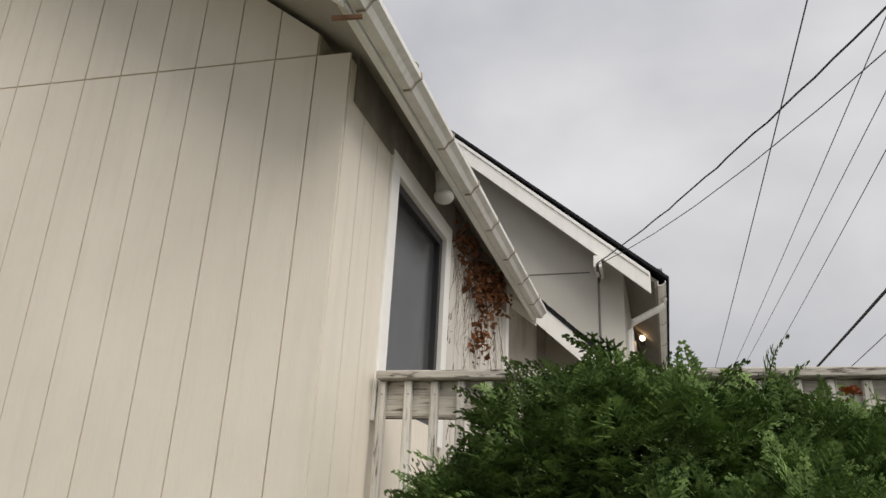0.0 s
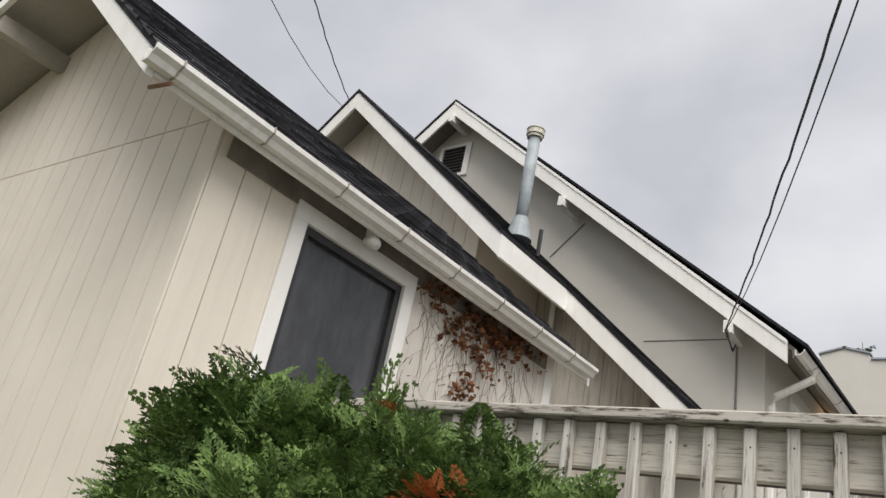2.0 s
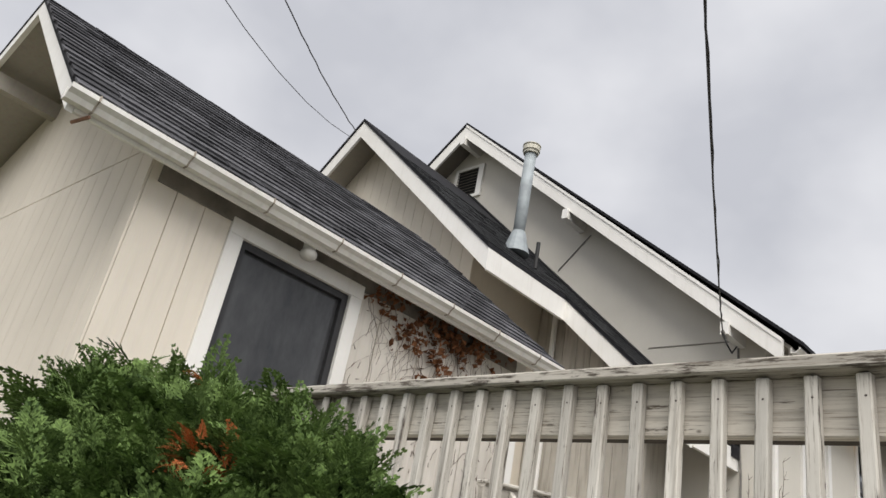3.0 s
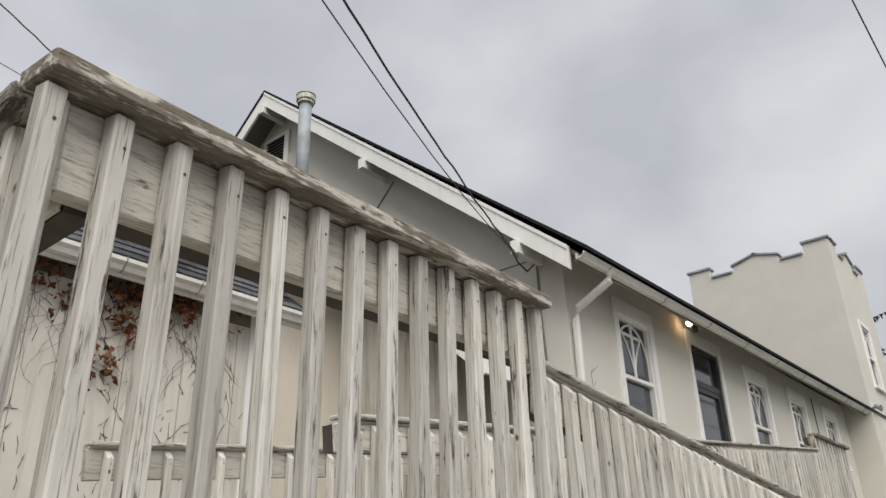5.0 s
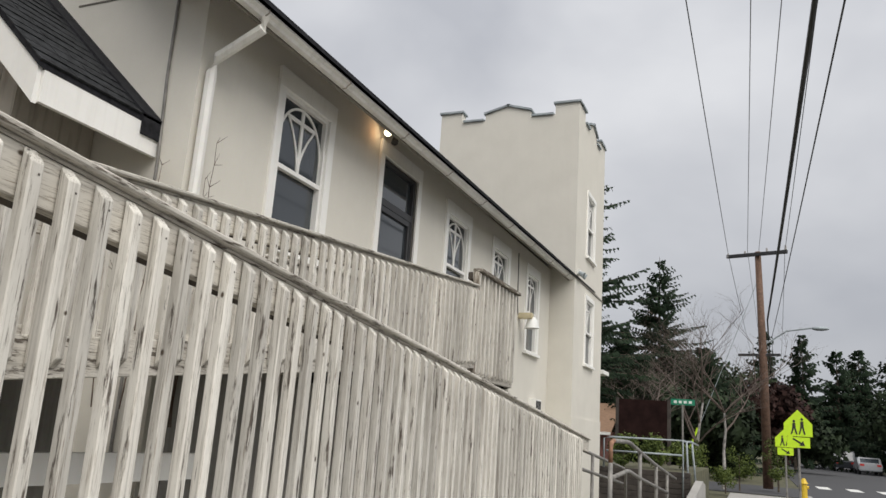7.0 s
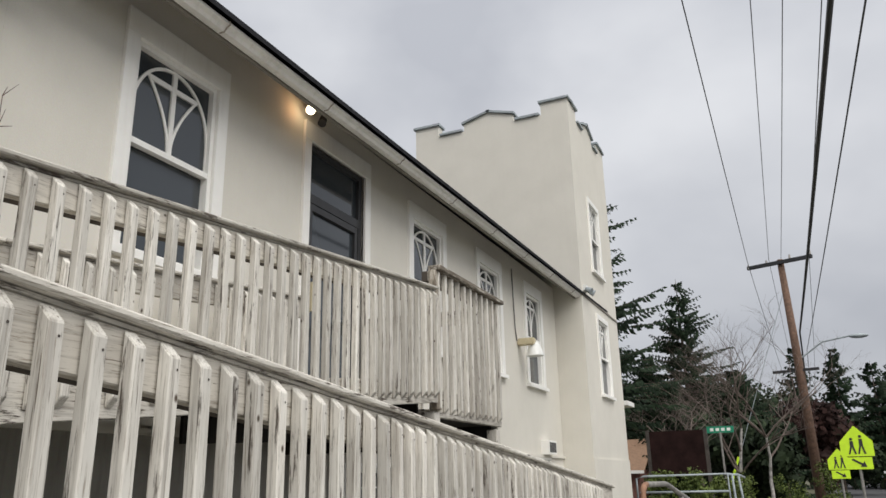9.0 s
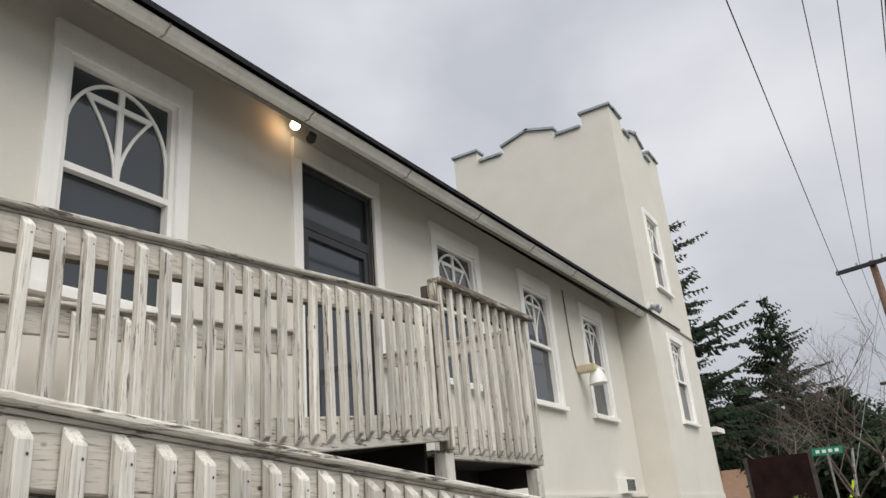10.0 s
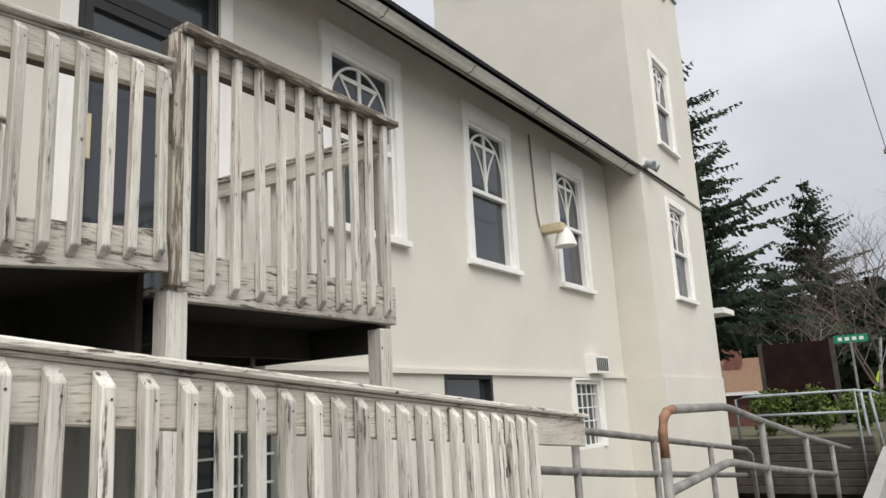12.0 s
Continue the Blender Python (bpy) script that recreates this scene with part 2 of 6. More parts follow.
M_FRAME_DARK = plain("dark_window_frame", (0.03, 0.03, 0.032), 0.45, 0, 0.2)
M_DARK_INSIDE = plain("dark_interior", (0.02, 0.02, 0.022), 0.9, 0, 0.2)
M_BLIND = plain("grey_blind", (0.16, 0.17, 0.18), 0.8, 0, 0.25, 3.0)
M_CONCRETE = painted("old_concrete", (0.36, 0.35, 0.33), (0.2, 0.19, 0.17), 0.9, (1, 1, 1), 50.0, 0.4)
M_ASPHALT = plain("asphalt", (0.055, 0.055, 0.058), 0.9, 0, 0.3, 30.0, 0.4)
M_GRASS = plain("grass_ground", (0.085, 0.082, 0.045), 0.95, 0, 0.5, 3.0, 0.5)
M_ROADLINE = plain("road_paint", (0.65, 0.65, 0.62), 0.7, 0, 0.2)
M_BARK = plain("bark", (0.10, 0.08, 0.06), 0.95, 0, 0.5, 12.0, 0.6)
M_BIRCH = plain("birch_bark", (0.36, 0.34, 0.32), 0.85, 0, 0.6, 7.0, 0.4)
M_TWIG = plain("bare_twig", (0.13, 0.10, 0.085), 0.9, 0, 0.3)
M_POLE = plain("creosote_pole", (0.13, 0.075, 0.05), 0.85, 0, 0.4, 10.0, 0.3)
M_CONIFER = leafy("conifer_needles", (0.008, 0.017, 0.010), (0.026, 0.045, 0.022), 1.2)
M_FARTREE = leafy("far_foliage", (0.008, 0.014, 0.008), (0.030, 0.044, 0.02), 0.5)
M_REDTREE = leafy("red_foliage", (0.018, 0.011, 0.010), (0.048, 0.024, 0.020), 0.6)
M_SHRUB = leafy("shrub_leaves", (0.028, 0.05, 0.014), (0.12, 0.15, 0.038), 1.5)
M_CYPRESS = leafy("cypress_sprays", (0.010, 0.032, 0.009), (0.20, 0.30, 0.09), 7.0, 0.40)
M_CYPRESS_DEAD = leafy("dead_sprays", (0.30, 0.085, 0.025), (0.50, 0.17, 0.06), 4.0)
M_VINE = plain("dry_vine_stem", (0.10, 0.06, 0.04), 0.9, 0, 0.3)
M_VINELEAF = leafy("dry_vine_leaf", (0.07, 0.032, 0.018), (0.27, 0.115, 0.05), 6.0)
M_YELLOWGREEN = plain("fluorescent_sign", (0.55, 0.80, 0.02), 0.5, 0, 0.06)
M_GREENSIGN = plain("green_sign", (0.01, 0.22, 0.12), 0.5, 0, 0.1)
M_BOARD = plain("dark_sign_board", (0.020, 0.010, 0.009), 0.95, 0, 0.5, 2.0)
M_BOARD.node_tree.nodes["Principled BSDF"].inputs["Specular IOR Level"].default_value = 0.1
M_TIMBER = plain("retaining_timber", (0.05, 0.042, 0.036), 0.9, 0, 0.4, 6.0, 0.4)
M_TANROOF = plain("tan_shingle_roof", (0.19, 0.115, 0.07), 0.9, 0, 0.2, 8.0, 0.2)
M_BRICK = plain("red_brick", (0.16, 0.07, 0.055), 0.9, 0, 0.3, 8.0, 0.2)
M_WHITE = plain("white_enamel", (0.75, 0.75, 0.72), 0.4, 0, 0.1)
M_LAMPGLASS = plain("frosted_lamp_glass", (0.62, 0.61, 0.57), 0.35, 0, 0.1)
M_BEIGE = plain("aged_plastic", (0.60, 0.52, 0.34), 0.5, 0, 0.15)
M_YELLOW = plain("yellow_paint", (0.62, 0.42, 0.03), 0.5, 0, 0.15)
M_CARDARK = plain("dark_car_paint", (0.03, 0.035, 0.04), 0.3, 0.3, 0.1)
M_CARSILVER = plain("silver_car_paint", (0.45, 0.46, 0.47), 0.3, 0.5, 0.1)
M_REDLAMP = plain("red_tail_lamp", (0.55, 0.03, 0.02), 0.3, 0, 0.1)
M_INSUL = plain("porcelain", (0.35, 0.33, 0.31), 0.3, 0, 0.1)

M_GLASS, g_n, g_l, g_b = shader("window_glass")
g_b.inputs["Base Color"].default_value = (0.035, 0.042, 0.048, 1)
g_b.inputs["Roughness"].default_value = 0.05
g_b.inputs["IOR"].default_value = 1.7
g_t, _ = noise_node(g_n, g_l, 1.6, 2.0, 0.5)
bump_node(g_n, g_l, g_t.outputs["Fac"], g_b, 0.05, 0.01)
M_FILM, f_n, f_l, f_b = shader("grimy_glass")
f_t, _ = noise_node(f_n, f_l, 2.6, 5.0, 0.65, (1, 1.6, 0.7))
f_r = ramp_node(f_n, f_l, f_t.outputs["Fac"], [(0.35, (0.035, 0.037, 0.04)), (0.7, (0.085, 0.087, 0.09))])
f_l.new(f_r.outputs[0], f_b.inputs["Base Color"])
f_b.inputs["Roughness"].default_value = 0.22
M_BULB, b_n, b_l, b_b = shader("lit_bulb")
b_b.inputs["Base Color"].default_value = (0.9, 0.8, 0.6, 1)
b_b.inputs["Emission Color"].default_value = (1.0, 0.80, 0.50, 1)
b_b.inputs["Emission Strength"].default_value = 9.0


# ---- builders ----
def box(bm, x0, x1, y0, y1, z0, z1):
    v = [bm.verts.new((x, y, z)) for x in (x0, x1) for y in (y0, y1) for z in (z0, z1)]
    for f in ((0, 1, 3, 2), (4, 6, 7, 5), (0, 4, 5, 1), (2, 3, 7, 6), (0, 2, 6, 4), (1, 5, 7, 3)):
        bm.faces.new([v[i] for i in f])
    return v


def beam(bm, a, b, w, h, up=(0, 0, 1)):
    """A bar of width w and height h from a to b."""
    a, b = Vector(a), Vector(b)
    d = (b - a).normalized()
    side = d.cross(Vector(up)).normalized()
    top = side.cross(d).normalized()
    v = [bm.verts.new(p + side * i * w / 2 + top * j * h / 2) for p in (a, b) for i in (-1, 1) for j in (-1, 1)]
    for f in ((0, 1, 3, 2), (4, 6, 7, 5), (0, 4, 5, 1), (2, 3, 7, 6), (0, 2, 6, 4), (1, 5, 7, 3)):
        bm.faces.new([v[i] for i in f])


def tube(bm, pts, r, sides=8, r_end=None, cap=True):
    """A round bar along points."""
    pts = [Vector(p) for p in pts]
    rings = []
    ref = Vector((0.31, 0.17, 0.93))
    for i, p in enumerate(pts):
        d = (pts[min(i + 1, len(pts) - 1)] - pts[max(i - 1, 0)]).normalized()
        s = d.cross(ref if abs(d.dot(ref)) < 0.95 else Vector((1, 0, 0))).normalized()
        u = s.cross(d)
        rr = r if r_end is None else r + (r_end - r) * i / max(1, len(pts) - 1)
        rings.append([bm.verts.new(p + (s * math.cos(2 * math.pi * k / sides) + u * math.sin(2 * math.pi * k / sides)) * rr) for k in range(sides)])
    for q, w in zip(rings, rings[1:]):
        for k in range(sides):
            bm.faces.new((q[k], q[(k + 1) % sides], w[(k + 1) % sides], w[k]))
    if cap:
        bm.faces.new(rings[0][::-1])
        bm.faces.new(rings[-1])


def prism(bm, outline, depth, place):
    """A flat outline of (u, v) pairs, thickened; place(u, v, d) gives the point."""
    front = [bm.verts.new(place(u, v, 0)) for u, v in outline]
    back = [bm.verts.new(place(u, v, depth)) for u, v in outline]
    bm.faces.new(front)
    bm.faces.new(back[::-1])
    for i in range(len(outline)):
        j = (i + 1) % len(outline)
        bm.faces.new((front[j], front[i], back[i], back[j]))


def mesh_of(name, bm, material, smooth=False):
    bmesh.ops.recalc_face_normals(bm, faces=bm.faces[:])
    me = bpy.data.meshes.new(name)
    bm.to_mesh(me)
    bm.free()
    me.materials.append(material)
    if smooth:
        for p in me.polygons:
            p.use_smooth = True
    return me


def bevel(bm, width, segments=1):
    bmesh.ops.recalc_face_normals(bm, faces=bm.faces[:])
    bmesh.ops.bevel(bm, geom=bm.edges[:], offset=width, segments=segments, affect="EDGES", clamp_overlap=True)


def thing(name, base, label, category, group="", kind=""):
    ob = new(name)
    ob.empty_display_size = 0.1
    ob.location = base
    return tagged(ob, label, category, group, kind)


def root_place(ob):
    m = Matrix.Identity(4)
    while ob is not None:
        m = ob.matrix_basis @ m if ob.parent is None else ob.matrix_parent_inverse @ ob.matrix_basis @ m
        ob = ob.parent
    return m


def adopt(ob, parent):
    """Parents ob while it stays where its own numbers put it in the world."""
    ob.parent = parent
    ob.matrix_parent_inverse = root_place(parent).inverted()
    return ob


def part(name, bm, material, parent, label="", smooth=False):
    ob = adopt(new(name, mesh_of(name, bm, material, smooth)), parent)
    return tagged(ob, label)


def piece(name, me, m, parent):
    ob = new(name, me)
    ob.matrix_basis = m
    return adopt(ob, parent)


def lone(name, bm, material, label, category, group="", kind="", smooth=False):
    return tagged(new(name, mesh_of(name, bm, material, smooth)), label, category, group, kind)


def wall_cells(bm, u0, u1, z0, z1, holes, put):
    """A wall face cut by holes (u0, u1, z0, z1); put(u0, u1, z0, z1) adds a block."""
    us = sorted({u0, u1, *[h[0] for h in holes], *[h[1] for h in holes]})
    for a, b in zip(us, us[1:]):
        cuts = sorted((h[2], h[3]) for h in holes if h[0] < (a + b) / 2 < h[1])
        z = z0
        for c, d in cuts:
            if c > z:
                put(a, b, z, c)
            z = max(z, d)
        if z < z1:
            put(a, b, z, z1)


GROUND = -0.1

# ---- ground ----
def grid_sheet(name, x0, x1, y0, y1, z, material, label, category, nx=1, ny=1, thick=0.0):
    bm = bmesh.new()
    if thick:
        box(bm, x0, x1, y0, y1, z - thick, z)
    else:
        v = [bm.verts.new(p) for p in ((x0, y0, z), (x1, y0, z), (x1, y1, z), (x0, y1, z))]
        bm.faces.new(v)
    return lone(name, bm, material, label, category, kind="structure")


grid_sheet("ground", -1500, 1500, -1500, 1500, GROUND - 0.12, M_GRASS, "dark damp grass and soil reaching into the distance", "ground")
grid_sheet("pavement", 2.75, 5.2, -30, 33.5, GROUND, M_CONCRETE, "worn grey concrete pavement along the street", "pavement", thick=0.12)
grid_sheet("road", 5.35, 14.5, -60, 130, GROUND - 0.10, M_ASPHALT, "dark asphalt street", "road", thick=0.05)
grid_sheet("side_road", -40, 5.345, 36.0, 43.0, GROUND - 0.095, M_ASPHALT, "dark asphalt side street at the crossing", "road", thick=0.05)
grid_sheet("kerb", 5.2, 5.345, -30, 35.5, GROUND + 0.01, M_CONCRETE, "grey concrete kerb of the street", "kerb", thick=0.2)
for i in range(6):
    bm = bmesh.new()
    box(bm, 6.2 + i * 1.3, 6.75 + i * 1.3, 45.0, 47.5, GROUND - 0.10, GROUND - 0.094)
    lone("road_marking", bm, M_ROADLINE, "worn white crossing bar on the asphalt", "road marking", "crossing bars", "structure")


# ---- shared building pieces ----
def casing_window(parent, x, y0, y1, z0, z1, mid, tracery=True, small=False, pane_material=None):
    """A sash window in a wall that faces +x: casing, sashes, glass and gothic tracery."""
    gm = pane_material or M_GLASS
    c = 0.085 if small else 0.105
    head = 0.10 if small else 0.18
    win = part("window", _bar_frame(x, y0, y1, z0, z1, 0.035, 0.05), M_TRIM, parent, "white sash window frame")
    casing(win, x, y0, y1, z0, z1, c, head)
    bm = bmesh.new()
    box(bm, x - 0.02, x + 0.065, y0 - c - 0.02, y1 + c + 0.02, z0 - 0.05, z0)
    part("sill", bm, M_TRIM, win)
    bm = bmesh.new()
    box(bm, x - 0.055, x - 0.005, y0 + 0.02, y1 - 0.02, mid - 0.02, mid + 0.02)
    part("meeting_rail", bm, M_TRIM, win)
    for a, b, back in ((z0 + 0.02, mid - 0.02, 0.062), (mid + 0.02, z1 - 0.02, 0.045)):
        bm = bmesh.new()
        box(bm, x - back - 0.006, x - back, y0 + 0.02, y1 - 0.02, a, b)
        part("pane", bm, gm, win)
    if tracery:
        gothic(win, x - 0.04, y0 + 0.03, y1 - 0.03, mid + 0.02, z1 - 0.03)
    return win


def casing(win, x, y0, y1, z0, z1, c, head):
    for a, b, p, q, out in ((y0 - c, y0, z0, z1, 0.028), (y1, y1 + c, z0, z1, 0.028), (y0 - c, y1 + c, z1, z1 + head, 0.030)):
        bm = bmesh.new()
        box(bm, x - 0.02, x + out, a, b, p, q)
        bevel(bm, 0.003)
        part("casing_board", bm, M_TRIM, win, "flat white casing board")


def _bar_frame(x, y0, y1, z0, z1, w, d):
    bm = bmesh.new()
    box(bm, x - d - 0.03, x - 0.001, y0 - 0.002, y0 + w, z0, z1)
    box(bm, x - d - 0.03, x - 0.001, y1 - w, y1 + 0.002, z0, z1)
    box(bm, x - d - 0.03, x - 0.001, y0 + w, y1 - w, z1 - w, z1)
    box(bm, x - d - 0.03, x - 0.001, y0 + w, y1 - w, z0, z0 + w)
    return bm


def flat_curve(bm, pts, x, w, d=0.016):
    """One flat strip on the plane x through (y, z) points."""
    rings = []
    for i, (y, z) in enumerate(pts):
        ya, za = pts[max(i - 1, 0)]
        yb, zb = pts[min(i + 1, len(pts) - 1)]
        t = Vector((0, yb - ya, zb - za)).normalized()
        s = Vector((0, -t.z, t.y)) * w / 2
        c = Vector((x, y, z))
        o = Vector((d / 2, 0, 0))
        rings.append([bm.verts.new(c + s + o), bm.verts.new(c - s + o), bm.verts.new(c - s - o), bm.verts.new(c + s - o)])
    for p, q in zip(rings, rings[1:]):
        for k in range(4):
            bm.faces.new((p[k], p[(k + 1) % 4], q[(k + 1) % 4], q[k]))
    bm.faces.new(rings[0][::-1])
    bm.faces.new(rings[-1])


def gothic(win, x, y0, y1, z0, z1):
    """A pointed arch with a cross in it, of flat white strips."""
    w, h, mid = y1 - y0, z1 - z0, (y0 + y1) / 2
    for s in (-1, 1):
        bm = bmesh.new()
        arc = [(mid + s * w / 2 * math.cos(a), z0 + h * (0.22 + 0.74 * math.sin(a) ** 0.85)) for a in [i / 12 * math.pi / 2 for i in range(13)]]
        arc.insert(0, (mid + s * w / 2, z0 + 0.02))
        flat_curve(bm, arc, x, 0.022)
        part("arch_bar", bm, M_TRIM, win)
        bm = bmesh.new()
        inner = [(mid + s * w * 0.31 * (1 - t) ** 1.6 + s * 0.012, z0 + h * (0.74 * (1 - t) ** 0.9 + 0.05)) for t in [i / 10 for i in range(11)]]
        flat_curve(bm, inner, x - 0.003, 0.02)
        part("inner_bar", bm, M_TRIM, win)
    bm = bmesh.new()
    box(bm, x - 0.008, x + 0.011, mid - 0.019, mid + 0.019, z0, z0 + h * 0.96)
    part("cross_upright", bm, M_TRIM, win)
    bm = bmesh.new()
    box(bm, x - 0.008, x + 0.009, mid - w * 0.31, mid + w * 0.31, z0 + h * 0.735, z0 + h * 0.735 + 0.036)
    part("cross_bar", bm, M_TRIM, win)


def gutter_profile(bm, x, z, y0, y1, w=0.11, h=0.10):
    """An open K-shaped gutter along y; x is its back edge, z its top."""
    prof = [(0, 0), (0, -h), (w * 0.55, -h), (w * 0.72, -h * 0.62), (w, -h * 0.35), (w, 0), (w - 0.012, 0), (w - 0.012, -h * 0.33), (w * 0.66, -h * 0.58), (w * 0.5, -h + 0.012), (0.01, -h + 0.012), (0.01, 0)]
    prism(bm, prof, y1 - y0, lambda u, v, d: (x + u, y0 + d, z + v))


def roof_slab(bm, xa, za, xb, zb, y0, y1, thick):
    """A sloping slab; a is the eave, b the ridge (tops)."""
    prism(bm, [(xa, za), (xb, zb), (xb, zb - thick), (xa, za - thick)], y1 - y0, lambda u, v, d: (u, y0 + d, v))


def rake_board(bm, xa, za, xb, zb, y, depth, thick=0.035):
    prism(bm, [(xa, za), (xb, zb), (xb, zb - depth), (xa, za - depth)], thick, lambda u, v, d: (u, y + d, v))


def shingle_mesh(width, length, name):
    """One tab of asphalt shingle lying along +u (up the slope), with its lower edge thick."""
    bm = bmesh.new()
    v = [bm.verts.new(p) for p in ((-width / 2, 0, 0), (width / 2, 0, 0), (width / 2, length, 0), (-width / 2, length, 0),
                                   (-width / 2, 0, 0.019), (width / 2, 0, 0.019), (width / 2, length, 0.003), (-width / 2, length, 0.003))]
    for f in ((0, 3, 2, 1), (4, 5, 6, 7), (0, 1, 5, 4), (1, 2, 6, 5), (2, 3, 7, 6), (3, 0, 4, 7)):
        bm.faces.new([v[i] for i in f])
    return bm


# ---- the church ----
church = thing("church_building", (-5.1, 15.0, GROUND), "cream rendered church hall with a steep gable roof and gothic windows", "church")
WX = -0.2
WINDOWS = [(10.08, 10.85, 2.85, 4.27), (14.06, 14.85, 2.85, 4.27), (16.05, 16.81, 2.85, 4.27), (18.03, 18.76, 2.85, 4.27)]
DOOR = (12.05, 13.00, 1.93, 4.36)
CELLAR = [(12.75, 13.55, 0.75, 1.60), (15.43, 16.25, 1.40, 1.78), (18.07, 18.80, 0.97, 1.74)]
bm = bmesh.new()
wall_cells(bm, 9.201, 19.70, GROUND, 4.70, WINDOWS + [DOOR] + CELLAR, lambda a, b, c, d: box(bm, WX - 0.22, WX, a, b, c, d))
bmesh.ops.remove_doubles(bm, verts=bm.verts[:], dist=0.0005)
part("wall", bm, M_STUCCO, church, "cream painted rendered side wall")
bm = bmesh.new()
prism(bm, [(WX, GROUND), (WX, 4.72), (-5.06, 8.76), (-9.93, 4.72), (-9.93, GROUND)], 0.2, lambda u, v, d: (u, 9.0 + d, v))
part("gable_wall", bm, M_STUCCO, church, "smooth cream gable wall")
bm = bmesh.new()
box(bm, -9.95, -9.75, 9.2, 21.5, GROUND, 4.4)
prism(bm, [(WX - 0.22, GROUND), (WX - 0.22, 4.72), (-5.06, 8.76), (-9.93, 4.72), (-9.93, GROUND)], 0.2, lambda u, v, d: (u, 21.3 + d, v))
part("rear_wall", bm, M_STUCCO, church)
bm = bmesh.new()
box(bm, WX + 0.001, WX + 0.035, 9.0, 19.69, 1.775, 1.815)
part("ledge", bm, M_STUCCO, church)
# added facing: puts the ramp's shade on the cream wall as grey
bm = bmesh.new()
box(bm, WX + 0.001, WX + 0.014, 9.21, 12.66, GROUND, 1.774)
part("ramp_shade_facing", bm, M_GRIME_SHADE, church, "grey render with grime and the shade below the ramp painted in")
bm = bmesh.new()
for x0, x1, z0 in ((-1.6, -0.6, 4.675),):
    box(bm, x0, x1, 8.992, 8.9995, z0, z0 + 0.012)
part("wall_joint", bm, M_SOFFIT, church)
SL = 0.8325
R_E = (0.27, 4.423)
RIDGE = R_E[1] + SL * (R_E[0] + 5.06)
RISE = 0.013  # the eave climbs a little towards the tower


def church_slope(bm, xa, za, xb, zb, y0, y1, thick):
    """A roof slope whose eave (a) climbs along y while the ridge (b) stays level."""
    prism(bm, [(xa, za), (xb, zb), (xb, zb - thick), (xa, za - thick)], y1 - y0,
          lambda u, v, d: (u, y0 + d, v + RISE * (y0 + d - 8.6) * (u - xb) / (xa - xb)))


def along_eave(d, y0):
    return RISE * (y0 + d - 8.6)


bm = bmesh.new()
church_slope(bm, R_E[0] + 0.06, R_E[1] + 0.018, -5.06, RIDGE, 8.56, 21.7, 0.040)
roof_slab(bm, -10.39, R_E[1], -5.06, RIDGE, 8.56, 21.7, 0.05)
part("roof", bm, M_ROOF_DARK, church, "dark asphalt shingle roof")
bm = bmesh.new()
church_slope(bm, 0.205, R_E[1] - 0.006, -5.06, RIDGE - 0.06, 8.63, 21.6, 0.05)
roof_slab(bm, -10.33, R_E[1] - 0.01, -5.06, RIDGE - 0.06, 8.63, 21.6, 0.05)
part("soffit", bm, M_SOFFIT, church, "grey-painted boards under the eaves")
bm = bmesh.new()
rake_board(bm, 0.125, R_E[1] + SL * (R_E[0] - 0.125) - 0.046, -5.06, RIDGE - 0.046, 8.575, 0.245)
rake_board(bm, -10.30, R_E[1] + 0.01, -5.06, RIDGE - 0.062, 8.575, 0.235)
part("rake_board", bm, M_TRIM, church, "wide white board along the gable edge")
bm = bmesh.new()
rake_board(bm, 0.115, R_E[1] + SL * (R_E[0] - 0.115) - 0.042, -5.06, RIDGE - 0.042, 8.562, 0.045, 0.012)
part("rake_moulding", bm, M_TRIM, church)
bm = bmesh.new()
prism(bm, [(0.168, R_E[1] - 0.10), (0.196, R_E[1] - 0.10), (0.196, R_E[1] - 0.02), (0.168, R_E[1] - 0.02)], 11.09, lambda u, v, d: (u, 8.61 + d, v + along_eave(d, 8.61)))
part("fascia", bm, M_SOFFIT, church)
for x in (-0.47, -2.76, -5.06, -7.44):
    z = R_E[1] + SL * (R_E[0] - x) - 0.30 if x > -5.2 else R_E[1] + SL * (x + 10.51) - 0.30
    bm = bmesh.new()
    box(bm, x - 0.045, x + 0.045, 8.54, 9.02, z - 0.15, z - 0.005)
    part("lookout_beam", bm, M_TRIM, church)
bm = bmesh.new()
G_TOP = R_E[1] - 0.028
gutter_profile(bm, 0.20, G_TOP, 8.57, 19.70, 0.095, 0.058)
for v in bm.verts:
    v.co.z += along_eave(v.co.y, 0.0)
g_church = part("gutter", bm, M_GUTTER, church, "white metal gutter with dark streaks")
for i in range(9):
    bm = bmesh.new()
    y = 9.1 + i * 1.27
    z = G_TOP + along_eave(y, 0.0)
    tube(bm, [(0.214, y, z - 0.060), (0.253, y, z - 0.060), (0.270, y, z - 0.037), (0.299, y, z - 0.021), (0.299, y, z + 0.002), (0.22, y, z + 0.004)], 0.006, 5)
    part("gutter_strap", bm, M_STRAP, g_church)
bm = bmesh.new()
tube(bm, [(0.265, 9.10, G_TOP - 0.06), (0.262, 9.09, G_TOP - 0.15), (-0.10, 9.07, 4.05), (-0.145, 9.07, 3.93), (-0.145, 9.07, GROUND)], 0.042, 8)
part("downspout", bm, M_GUTTER, church, "white downspout with grey grime")
for y0, y1, z0, z1 in WINDOWS:
    casing_window(church, WX, y0, y1, z0, z1, 3.575)
# a dark sheet stands in for the unlit rooms behind the openings
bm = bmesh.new()
